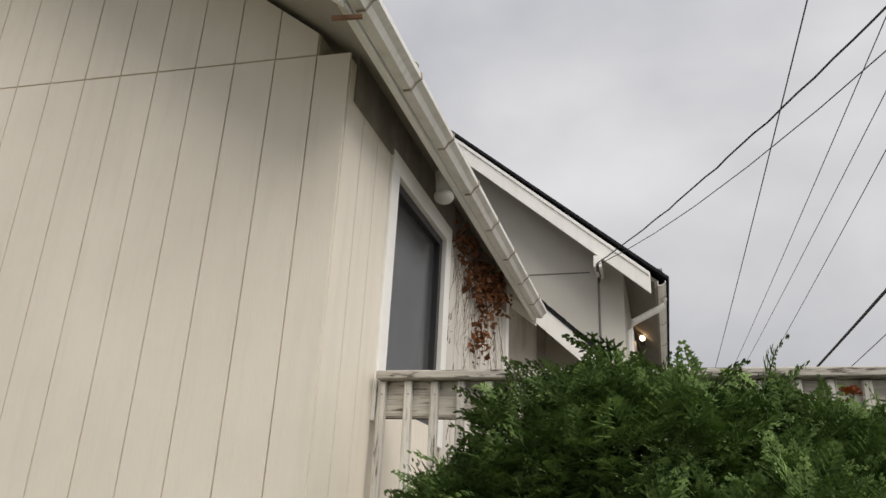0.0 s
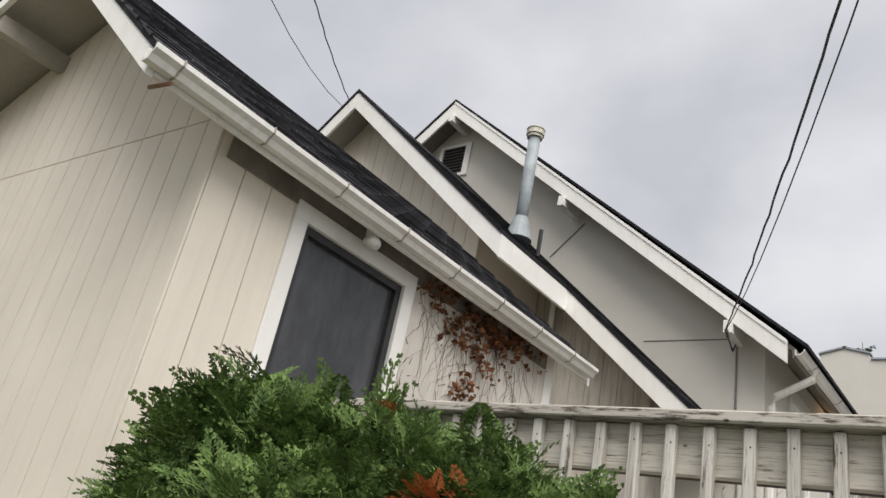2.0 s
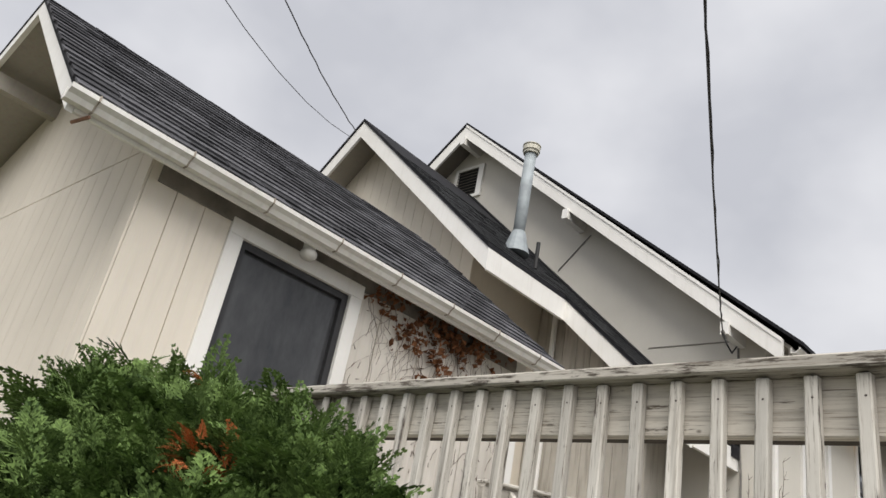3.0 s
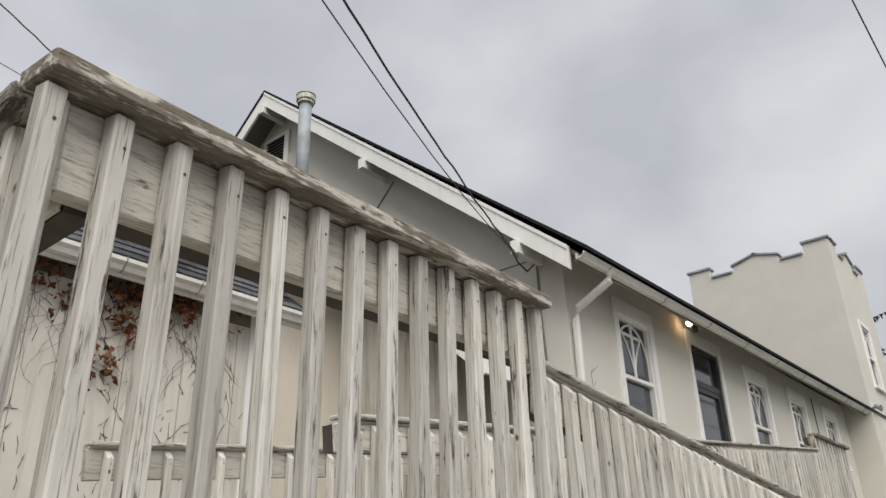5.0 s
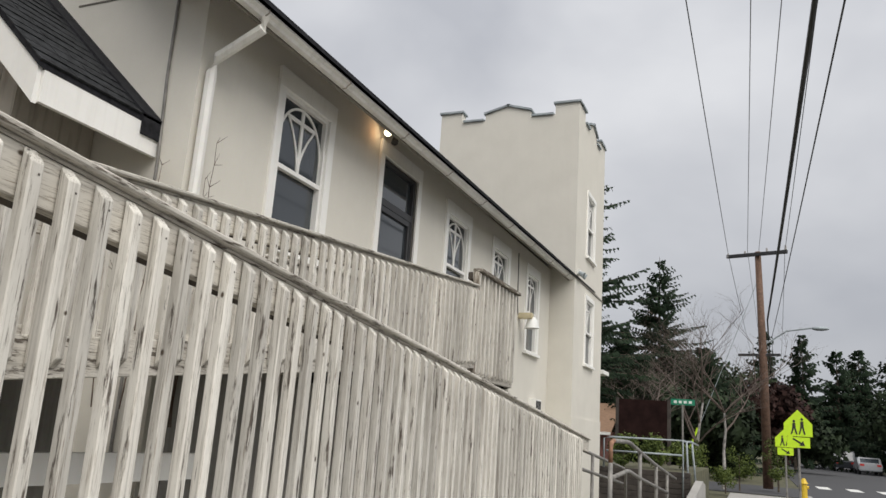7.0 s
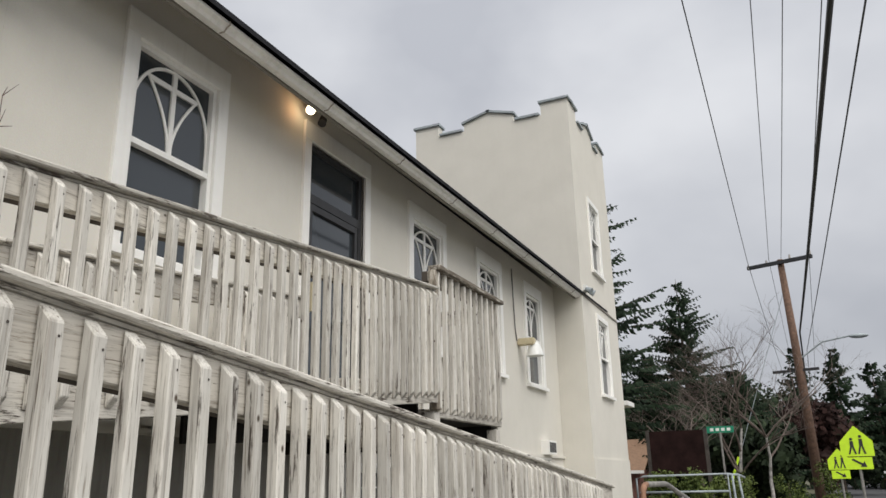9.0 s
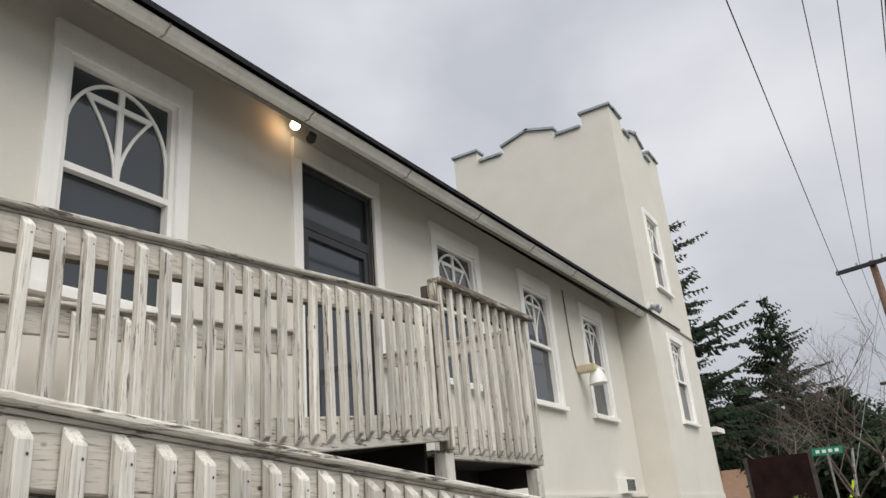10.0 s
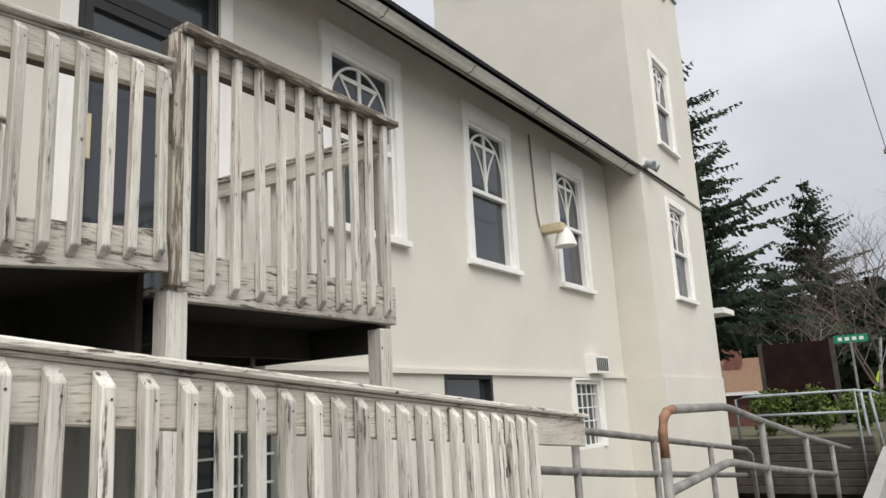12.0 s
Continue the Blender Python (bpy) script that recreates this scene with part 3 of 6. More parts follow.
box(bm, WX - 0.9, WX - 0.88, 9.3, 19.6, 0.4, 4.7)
part("dark_room_sheet", bm, M_DARK_INSIDE, church)
# glazed door
dy0, dy1, dz0, dz1 = DOOR
bm = bmesh.new()
wall_cells(bm, dy0, dy1, dz0, dz1, [(dy0 + 0.06, dy1 - 0.06, dz0, 3.82), (dy0 + 0.06, dy1 - 0.06, 3.90, dz1 - 0.05)], lambda a, b, c, d: box(bm, WX - 0.09, WX - 0.02, a, b, c, d))
bmesh.ops.remove_doubles(bm, verts=bm.verts[:], dist=0.0005)
door = part("door", bm, M_FRAME_DARK, church, "dark aluminium glazed door with a transom light")
bm = bmesh.new()
wall_cells(bm, dy0 + 0.065, dy1 - 0.065, dz0 + 0.02, 3.815, [(dy0 + 0.115, dy1 - 0.115, dz0 + 0.20, 3.755)], lambda a, b, c, d: box(bm, WX - 0.085, WX - 0.025, a, b, c, d))
bmesh.ops.remove_doubles(bm, verts=bm.verts[:], dist=0.0005)
part("door_leaf", bm, M_FRAME_DARK, door)
for a, b, c, d in ((dy0 + 0.06, dy1 - 0.06, 3.90, dz1 - 0.05), (dy0 + 0.115, dy1 - 0.115, dz0 + 0.20, 3.755)):
    bm = bmesh.new()
    box(bm, WX - 0.062, WX - 0.055, a, b, c, d)
    part("pane", bm, M_GLASS, door)
bm = bmesh.new()
box(bm, WX - 0.024, WX + 0.02, dy0 + 0.075, dy0 + 0.105, 2.85, 3.10)
part("door_handle", bm, M_BEIGE, door, "brass-coloured pull handle")
casing(door, WX, dy0, dy1, dz0, dz1, 0.10, 0.17)
# cellar windows
for k, (y0, y1, z0, z1) in enumerate(CELLAR):
    bm = _bar_frame(WX, y0, y1, z0, z1, 0.04, 0.05)
    win = part("cellar_window", bm, M_FRAME_DARK if k == 1 else M_TRIM, church, "dark framed cellar window" if k == 1 else "white cellar window with a grid of bars")
    bm = bmesh.new()
    box(bm, WX - 0.07, WX - 0.064, y0 + 0.03, y1 - 0.03, z0 + 0.03, z1 - 0.03)
    part("pane", bm, M_GLASS, win)
    if k != 1:
        for i in range(1, 5):
            bm = bmesh.new()
            yy = y0 + (y1 - y0) * i / 5
            box(bm, WX - 0.05, WX - 0.035, yy - 0.007, yy + 0.007, z0 + 0.03, z1 - 0.03)
            part("bar", bm, M_WHITE, win)
        for i in range(1, 5):
            bm = bmesh.new()
            zz = z0 + (z1 - z0) * i / 5
            box(bm, WX - 0.052, WX - 0.04, y0 + 0.03, y1 - 0.03, zz - 0.007, zz + 0.007)
            part("bar", bm, M_WHITE, win)
        casing(win, WX, y0, y1, z0, z1, 0.08, 0.04)
# louvred vent in the gable
bm = bmesh.new()
vx0, vx1, vz0, vz1 = -5.43, -4.97, 7.66, 8.18
box(bm, vx0 - 0.07, vx0, 8.96, 9.0, vz0 - 0.05, vz1 + 0.05)
box(bm, vx1, vx1 + 0.11, 8.96, 9.0, vz0 - 0.05, vz1 + 0.05)
box(bm, vx0, vx1, 8.96, 9.0, vz1, vz1 + 0.05)
box(bm, vx0, vx1, 8.96, 9.0, vz0 - 0.05, vz0)
vent = part("louvre_vent", bm, M_TRIM, church, "dark louvred vent in a white frame")
bm = bmesh.new()
box(bm, vx0, vx1, 8.993, 8.998, vz0, vz1)
part("backing", bm, M_DARK_INSIDE, vent)
for i in range(9):
    bm = bmesh.new()
    z = vz0 + 0.03 + i * 0.06
    beam(bm, (vx0, 8.974, z), (vx1, 8.974, z), 0.034, 0.008, up=(0, -0.8, 1))
    part("slat", bm, M_SOFFIT, vent)
# conduit and cable on the gable
bm = bmesh.new()
tube(bm, [(-2.60, 8.99, 6.42), (-3.08, 8.99, 5.95)], 0.008, 5)
part("cable", bm, M_PIPE, church)
bm = bmesh.new()
tube(bm, [(-0.50, 8.985, 4.62), (-0.49, 8.985, 3.9), (-0.45, 8.985, 3.2), (-0.45, 8.985, 1.0)], 0.012, 6)
part("conduit", bm, M_PIPE, church)

# ---- the tower ----
tower = thing("church_tower", (-1.29, 21.2, GROUND), "cream rendered square tower with a stepped parapet and grey metal coping", "tower")
TX0, TX1, TY0, TY1 = -2.88, 0.305, 19.71, 22.67
TW = [(20.78, 21.52, 5.22, 6.60), (20.78, 21.56, 2.90, 4.28)]
bm = bmesh.new()
wall_cells(bm, TY0, TY1, 1.77, 8.0, TW, lambda a, b, c, d: box(bm, TX1 - 0.2, TX1, a, b, c, d))
box(bm, TX0, TX1 - 0.2, TY0, TY0 + 0.2, 1.77, 8.0)
box(bm, TX0, TX1 - 0.2, TY1 - 0.2, TY1, 1.77, 8.0)
box(bm, TX0, TX0 + 0.2, TY0 + 0.2, TY1 - 0.2, 1.77, 8.0)
bmesh.ops.remove_doubles(bm, verts=bm.verts[:], dist=0.0005)
part("wall", bm, M_STUCCO, tower, "smooth cream rendered wall")
bm = bmesh.new()
box(bm, TX0 - 0.014, TX1 + 0.014, TY0 - 0.014, TY1 + 0.014, GROUND, 1.77)
part("base", bm, M_STUCCO, tower, "slightly wider cream base")
bm = bmesh.new()
box(bm, TX0 + 0.2, TX1 - 0.2, TY0 + 0.2, TY1 - 0.2, 7.55, 7.65)
part("roof", bm, M_ROOF_DARK, tower)
bm = bmesh.new()
box(bm, TX1 + 0.001, TX1 + 0.02, TY0, TY1, 4.535, 4.565)
part("string_course", bm, M_SOFFIT, tower)


def parapet(u0, u1, place, thick):
    """The stepped parapet of one side, and its coping pieces."""
    L = u1 - u0
    steps = [(0, 0.16, 8.36, 8.36), (0.16, 0.335, 8.12, 8.12), (0.335, 0.50, 8.26, 8.42), (0.50, 0.66, 8.42, 8.26), (0.66, 0.835, 8.12, 8.12), (0.835, 1, 8.36, 8.36)]
    bm = bmesh.new()
    for a, b, za, zb in steps:
        prism(bm, [(u0 + a * L, 8.0), (u0 + b * L, 8.0), (u0 + b * L, zb), (u0 + a * L, za)], thick, place)
    bmesh.ops.remove_doubles(bm, verts=bm.verts[:], dist=0.0005)
    part("parapet", bm, M_STUCCO, tower, "stepped parapet")
    for a, b, za, zb in steps:
        bm = bmesh.new()
        e = 0.035
        ua, ub = u0 + a * L - (e if za > 8.2 or a == 0 else -e), u0 + b * L + (e if zb > 8.2 or b == 1 else -e)
        prism(bm, [(ua, za + 0.002), (ub, zb + 0.002), (ub, zb + 0.045), (ua, za + 0.045)], thick + 0.09, lambda u, v, d: place(u, v, d - 0.045))
        part("coping", bm, M_STEEL, tower, "grey metal coping")


parapet(TX0, TX1, lambda u, v, d: (u, TY0 + d, v), 0.2)
parapet(TX0, TX1, lambda u, v, d: (u, TY1 - d, v), 0.2)
parapet(TY0 + 0.2, TY1 - 0.2, lambda u, v, d: (TX1 - d, u, v), 0.2)
parapet(TY0 + 0.2, TY1 - 0.2, lambda u, v, d: (TX0 + d, u, v), 0.2)
for y0, y1, z0, z1 in TW:
    casing_window(tower, TX1, y0, y1, z0, z1, (z0 + z1) / 2, True, True)
# dark sheet in place of the tower's unlit inside
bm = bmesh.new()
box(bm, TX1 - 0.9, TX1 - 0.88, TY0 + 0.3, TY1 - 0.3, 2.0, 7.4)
part("dark_room_sheet", bm, M_DARK_INSIDE, tower)

# ---- the steep side addition between church and low annex ----
addition = thing("side_addition", (-4.9, 8.0, GROUND), "cream board-sided addition with a steep dark shingle roof against the church", "addition")
AS = 0.9


def a_top(x):
    return 5.12 - AS * (x + 2.27) if x > -4.95 else 5.12 - AS * (-4.95 + 2.27) + AS * (x + 4.95)


bm = bmesh.new()
roof_slab(bm, -2.12, a_top(-2.12), -4.95, a_top(-4.95), 6.44, 8.998, 0.05)
roof_slab(bm, -0.48, a_top(-0.48), -2.12, a_top(-2.12), 7.92, 8.998, 0.05)
roof_slab(bm, -8.2, a_top(-8.2), -4.95, a_top(-4.95), 6.44, 8.998, 0.05)
roof_a = part("roof", bm, M_ROOF_DARK, addition, "dark roof deck")
bm = bmesh.new()
rr = random.Random(5)
co, si = 1 / math.hypot(1, AS), AS / math.hypot(1, AS)
for row in range(34):
    s = row * 0.14
    x = -0.47 - s * co
    if x < -4.9:
        break
    y, yend = (7.91 if x > -2.13 else 6.43), 8.80
    while y < yend:
        w = min(rr.uniform(0.22, 0.32), yend - y)
        if w < 0.03:
            break
        z = a_top(x)
        up = rr.uniform(0.006, 0.014)
        p = [(x, y + 0.003, z), (x, y + w - 0.003, z), (x - 0.15 * co, y + w - 0.003, z + 0.15 * si), (x - 0.15 * co, y + 0.003, z + 0.15 * si)]
        nrm = Vector((si, 0, co))
        lo = [bm.verts.new(Vector(q)) for q in p]
        hi = [bm.verts.new(Vector(q) + nrm * (up if i < 2 else 0.003)) for i, q in enumerate(p)]
        bm.faces.new(hi)
        for i in range(4):
            bm.faces.new((lo[i], lo[(i + 1) % 4], hi[(i + 1) % 4], hi[i]))
        y += w
shl = part("shingles", bm, M_SHINGLE_DARK, addition, "rows of charcoal asphalt shingles")
shl["kind"] = "stuff"
bm = bmesh.new()
roof_slab(bm, -0.46, a_top(-0.46) + 0.03, -4.95, a_top(-4.95) + 0.03, 8.80, 8.992, 0.03)
box(bm, -0.50, -0.46, 8.80, 8.992, 3.36, a_top(-0.46) + 0.02)
part("flashing", bm, M_ROOF_DARK, addition, "black felt flashing strip along the church wall")
bm = bmesh.new()
rake_board(bm, -2.12, a_top(-2.12) - 0.055, -4.95, a_top(-4.95) - 0.055, 6.455, 0.25)
rake_board(bm, -8.2, a_top(-8.2) - 0.055, -4.95, a_top(-4.95) - 0.055, 6.455, 0.25)
part("rake_board", bm, M_TRIM, addition, "white board along the gable edge")
bm = bmesh.new()
rake_board(bm, -0.50, a_top(-0.50) - 0.055, -2.155, a_top(-2.155) - 0.055, 7.93, 0.25)
part("rake_board", bm, M_TRIM, addition, "white board along the lower gable edge")
bm = bmesh.new()
box(bm, -2.155, -2.12, 6.49, 7.93, a_top(-2.12) - 0.30, a_top(-2.12) - 0.055)
part("fascia", bm, M_TRIM, addition)
bm = bmesh.new()
box(bm, -0.515, -0.48, 7.967, 8.99, a_top(-0.48) - 0.27, a_top(-0.48) - 0.055)
part("fascia", bm, M_TRIM, addition)
bm = bmesh.new()
roof_slab(bm, -0.53, a_top(-0.53) - 0.07, -2.2, a_top(-2.2) - 0.07, 7.97, 8.99, 0.03)
part("soffit", bm, M_SOFFIT_BARE, addition, "bare brown boards under the low eave")
bm = bmesh.new()
roof_slab(bm, -2.17, a_top(-2.17) - 0.07, -4.95, a_top(-4.95) - 0.07, 6.5, 8.99, 0.03)
roof_slab(bm, -8.15, a_top(-8.15) - 0.07, -4.95, a_top(-4.95) - 0.07, 6.5, 8.99, 0.03)
part("soffit", bm, M_SOFFIT_PALE, addition)
bm = bmesh.new()
prism(bm, [(-2.75, GROUND), (-2.75, a_top(-2.75) - 0.1), (-4.95, a_top(-4.95) - 0.1), (-7.2, a_top(-7.2) - 0.1), (-7.2, GROUND)], 0.15, lambda u, v, d: (u, 6.92 + d, v))
box(bm, -2.90, -2.75, 7.07, 8.99, GROUND, a_top(-2.75) - 0.12)
wall_a = part("wall", bm, M_SIDING, addition, "cream grooved board siding")
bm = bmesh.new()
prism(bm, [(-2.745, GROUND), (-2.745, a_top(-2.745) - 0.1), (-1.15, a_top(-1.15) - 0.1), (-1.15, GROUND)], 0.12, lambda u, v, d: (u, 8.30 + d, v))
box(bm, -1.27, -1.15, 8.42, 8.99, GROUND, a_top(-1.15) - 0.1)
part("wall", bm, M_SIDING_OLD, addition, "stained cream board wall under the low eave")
bm = bmesh.new()
tube(bm, [(-2.45, 8.22, GROUND), (-2.45, 8.22, 5.0)], 0.035, 8)
part("conduit", bm, M_TRIM, addition)
# boards of the gable
def siding_boards(parent, u0, u1, z0, top, place_fn, mat, pitch=0.203, proud=0.012, tag=""):
    """Upright boards with dark grooves between them; top(u) gives the height."""
    n = max(1, round((u1 - u0) / pitch))
    for i in range(n):
        a, b = u0 + (u1 - u0) * i / n + 0.0035, u0 + (u1 - u0) * (i + 1) / n - 0.0035
        bm = bmesh.new()
        prism(bm, [(a, z0), (b, z0), (b, top(b)), (a, top(a))], proud, place_fn)
        part("board", bm, mat, parent)


siding_boards(wall_a, -7.2, -2.75, 3.0, lambda u: a_top(u) - 0.11, lambda u, v, d: (u, 6.92 - d, v), M_SIDING)
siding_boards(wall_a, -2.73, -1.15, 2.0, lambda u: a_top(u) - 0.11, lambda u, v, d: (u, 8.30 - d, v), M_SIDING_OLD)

# ---- flue ----
flue = thing("flue_pipe", (-2.62, 7.48, 5.5), "galvanised steel flue pipe with a round cap above the dark roof", "flue pipe")
bm = bmesh.new()
tube(bm, [(-2.62, 7.48, 5.45), (-2.62, 7.48, 6.86)], 0.075, 16)
part("pipe", bm, M_STEEL, flue, smooth=True)
bm = bmesh.new()
tube(bm, [(-2.62, 7.48, 5.42), (-2.62, 7.48, 5.72)], 0.17, 16, 0.085)
part("storm_collar", bm, M_STEEL, flue, "flared steel flashing cone")
bm = bmesh.new()
for a, b, r in ((6.86, 6.90, 0.10), (6.90, 6.96, 0.115), (6.975, 6.985, 0.12)):
    tube(bm, [(-2.62, 7.48, a), (-2.62, 7.48, b)], r, 16)
part("cap", bm, M_CAP, flue, "cream weathered metal cap")
bm = bmesh.new()
tube(bm, [(-2.40, 7.62, 5.25), (-2.40, 7.62, 5.60)], 0.025, 8)
part("vent_stub", bm, M_BLACK, flue, "short black vent pipe")

# ---- the low annex ----
annex = thing("low_annex", (-3.0, 4.2, GROUND), "low cream annex with grooved board siding, shingle roof and white gutter", "annex")
NX, NY0, NY1 = -1.02, 2.49, 5.92
NS, NSW = 0.785, 0.34
RX, RZ = -2.77, 4.97


def n_top(x):
    return RZ - NS * (x - RX) if x > RX else RZ + NSW * (x - RX)


W0 = (3.135, 4.0, 2.10, 3.20)
bm = bmesh.new()
wall_cells(bm, NY0, NY1, GROUND, n_top(NX) - 0.14, [W0], lambda a, b, c, d: box(bm, NX - 0.15, NX, a, b, c, d))
prism(bm, [(NX - 0.15, GROUND), (NX - 0.15, n_top(NX - 0.15) - 0.12), (RX, RZ - 0.12), (-6.0, n_top(-6.0) - 0.12), (-6.0, GROUND)], 0.15, lambda u, v, d: (u, NY0 + d, v))
prism(bm, [(NX - 0.15, GROUND), (NX - 0.15, n_top(NX - 0.15) - 0.12), (RX, RZ - 0.12), (-6.0, n_top(-6.0) - 0.12), (-6.0, GROUND)], 0.15, lambda u, v, d: (u, NY1 - 0.15 + d, v))
wall_n = part("wall", bm, M_SIDING, annex, "cream grooved board siding with rain stains")
SEAM = 3.50
siding_boards(wall_n, -5.839, -1.17, GROUND + 0.1, lambda u: SEAM - 0.03 * (u + 2.0), lambda u, v, d: (u, NY0 - d, v), M_SIDING)
siding_boards(wall_n, -1.17, NX + 0.012, GROUND + 0.1, lambda u: SEAM - 0.03 * (u + 2.0), lambda u, v, d: (u, NY0 - d, v), M_SIDING)
for i in range(24):
    a, b = -5.839 + 0.203 * i + 0.0035, min(-5.839 + 0.203 * (i + 1), NX + 0.012) - 0.0035
    lo = lambda u: SEAM - 0.03 * (u + 2.0) + 0.008
    hi = lambda u: n_top(u) - 0.125
    if hi(b) > lo(b) + 0.02:
        bm = bmesh.new()
        prism(bm, [(a, lo(a)), (b, lo(b)), (b, hi(b)), (a, hi(a))], 0.012, lambda u, v, d: (u, NY0 - d, v))
        part("board", bm, M_SIDING, wall_n)
for a, b, c, d in ((NY0, W0[0] - 0.1, GROUND + 0.1, n_top(NX) - 0.15), (W0[1] + 0.1, NY1, GROUND + 0.1, n_top(NX) - 0.15)):
    n_b = max(1, round((b - a) / 0.203))
    for i in range(n_b):
        u, w = a + (b - a) * i / n_b + 0.0035, a + (b - a) * (i + 1) / n_b - 0.0035
        bm = bmesh.new()
        box(bm, NX, NX + 0.012, u, w, c, d)
        part("board", bm, M_SIDING_PEEL if a > 4.0 else M_SIDING, wall_n)
bm = bmesh.new()
roof_slab(bm, -0.775, n_top(-0.775), RX, RZ, 1.93, 6.22, 0.03)
roof_slab(bm, -6.4, n_top(-6.4), RX, RZ, 1.93, 6.22, 0.03)
roof_n = part("roof", bm, M_ROOF_DARK, annex, "weathered grey asphalt shingle roof")
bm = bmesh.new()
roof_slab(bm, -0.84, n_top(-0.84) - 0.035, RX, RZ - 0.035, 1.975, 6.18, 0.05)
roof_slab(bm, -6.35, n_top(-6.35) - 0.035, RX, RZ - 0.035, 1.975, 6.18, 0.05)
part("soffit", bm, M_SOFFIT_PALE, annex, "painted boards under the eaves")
bm = bmesh.new()
rake_board(bm, -0.815, n_top(-0.815) - 0.032, RX, RZ - 0.032, 1.937, 0.125)
rake_board(bm, -6.4, n_top(-6.4) - 0.032, RX, RZ - 0.032, 1.937, 0.125)
part("rake_board", bm, M_TRIM, annex, "white board along the gable edge")
bm = bmesh.new()
rake_board(bm, -0.815, n_top(-0.815) - 0.032, RX, RZ - 0.032, 6.182, 0.15)
part("rake_board", bm, M_TRIM, annex)
bm = bmesh.new()
box(bm, -0.838, -0.812, 1.975, 6.18, 3.292, n_top(-0.812) - 0.04)
part("fascia", bm, M_TRIM, annex)
# added board: stands in for the shaded, mildewed band below the eave
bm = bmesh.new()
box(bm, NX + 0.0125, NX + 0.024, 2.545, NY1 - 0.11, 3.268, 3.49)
part("eave_shade_band", bm, M_EAVE_SHADE, annex, "dark band for the shade and mildew under the eave, built as a board")
for x, zz in ((-3.45, n_top(-3.45) - 0.20), (-4.9, n_top(-4.9) - 0.2)):
    bm = bmesh.new()
    box(bm, x - 0.045, x + 0.045, 1.98, NY0, zz - 0.10, zz + 0.03)
    part("lookout_beam", bm, M_SOFFIT_PALE, annex)
bm = bmesh.new()
gutter_profile(bm, -0.808, 3.384, 1.90, 6.17, 0.088, 0.072)
g_n_ob = part("gutter", bm, M_GUTTER, annex, "white metal gutter with rust-brown strap joints")
for i in range(8):
    bm = bmesh.new()
    y = 2.04 + i * 0.53
    tube(bm, [(-0.795, y, 3.3095), (-0.760, y, 3.3095), (-0.743, y, 3.337), (-0.7165, y, 3.358), (-0.7165, y, 3.386), (-0.79, y, 3.389)], 0.0055, 5)
    part("gutter_strap", bm, M_STRAP, g_n_ob)
bm = bmesh.new()
tube(bm, [(-0.87, 2.0, 3.262), (-0.77, 2.04, 3.284)], 0.01, 6)
part("gutter_hook", bm, M_RUST, g_n_ob)
bm = bmesh.new()
box(bm, NX - 0.09, NX + 0.022, NY1 - 0.10, NY1 + 0.018, GROUND, 3.40)
part("corner_board", bm, M_TRIM, annex, "white corner board")
# dark-framed window with white casing
y0, y1, z0, z1 = W0
win0 = part("window", _bar_frame(NX, y0, y1, z0, z1, 0.045, 0.03), M_FRAME_DARK, annex, "dark metal window frame with grimy grey glass")
bm = bmesh.new()
box(bm, NX - 0.045, NX - 0.035, y0 + 0.03, y1 - 0.03, z0 + 0.03, z1 - 0.03)
part("pane", bm, M_FILM, win0, "grimy grey glass")
casing(win0, NX, y0, y1, z0 - 0.1, z1, 0.1, 0.10)


# ---- weathered guard rails of the ramp ----
def baluster_mesh(length, name, tip):
    """A square bar with a slanted top and a slanted foot; its outer face looks along -y."""
    bm = bmesh.new()
    h = 0.0168
    top = [(-h, -h, -tip), (h, -h, -tip), (h, h, 0), (-h, h, 0)]
    low = [(-h, -h, -length + 0.035), (h, -h, -length + 0.035), (h, h, -length), (-h, h, -length)]
    t, l = [bm.verts.new(p) for p in top], [bm.verts.new(p) for p in low]
    bm.faces.new(t)
    bm.faces.new(l[::-1])
    for i in range(4):
        bm.faces.new((t[i], l[i], l[(i + 1) % 4], t[(i + 1) % 4]))
    bevel(bm, 0.0035)
    for z in (-0.06,):
        ring = [bm.verts.new((0.004 + 0.0032 * math.cos(a * 1.0472), -h - 0.0012, z + 0.0032 * math.sin(a * 1.0472))) for a in range(6)]
        bm.faces.new(ring).material_index = 1
    me = mesh_of(name, bm, M_WOOD_Z)
    me.materials.append(M_NAIL)
    return me


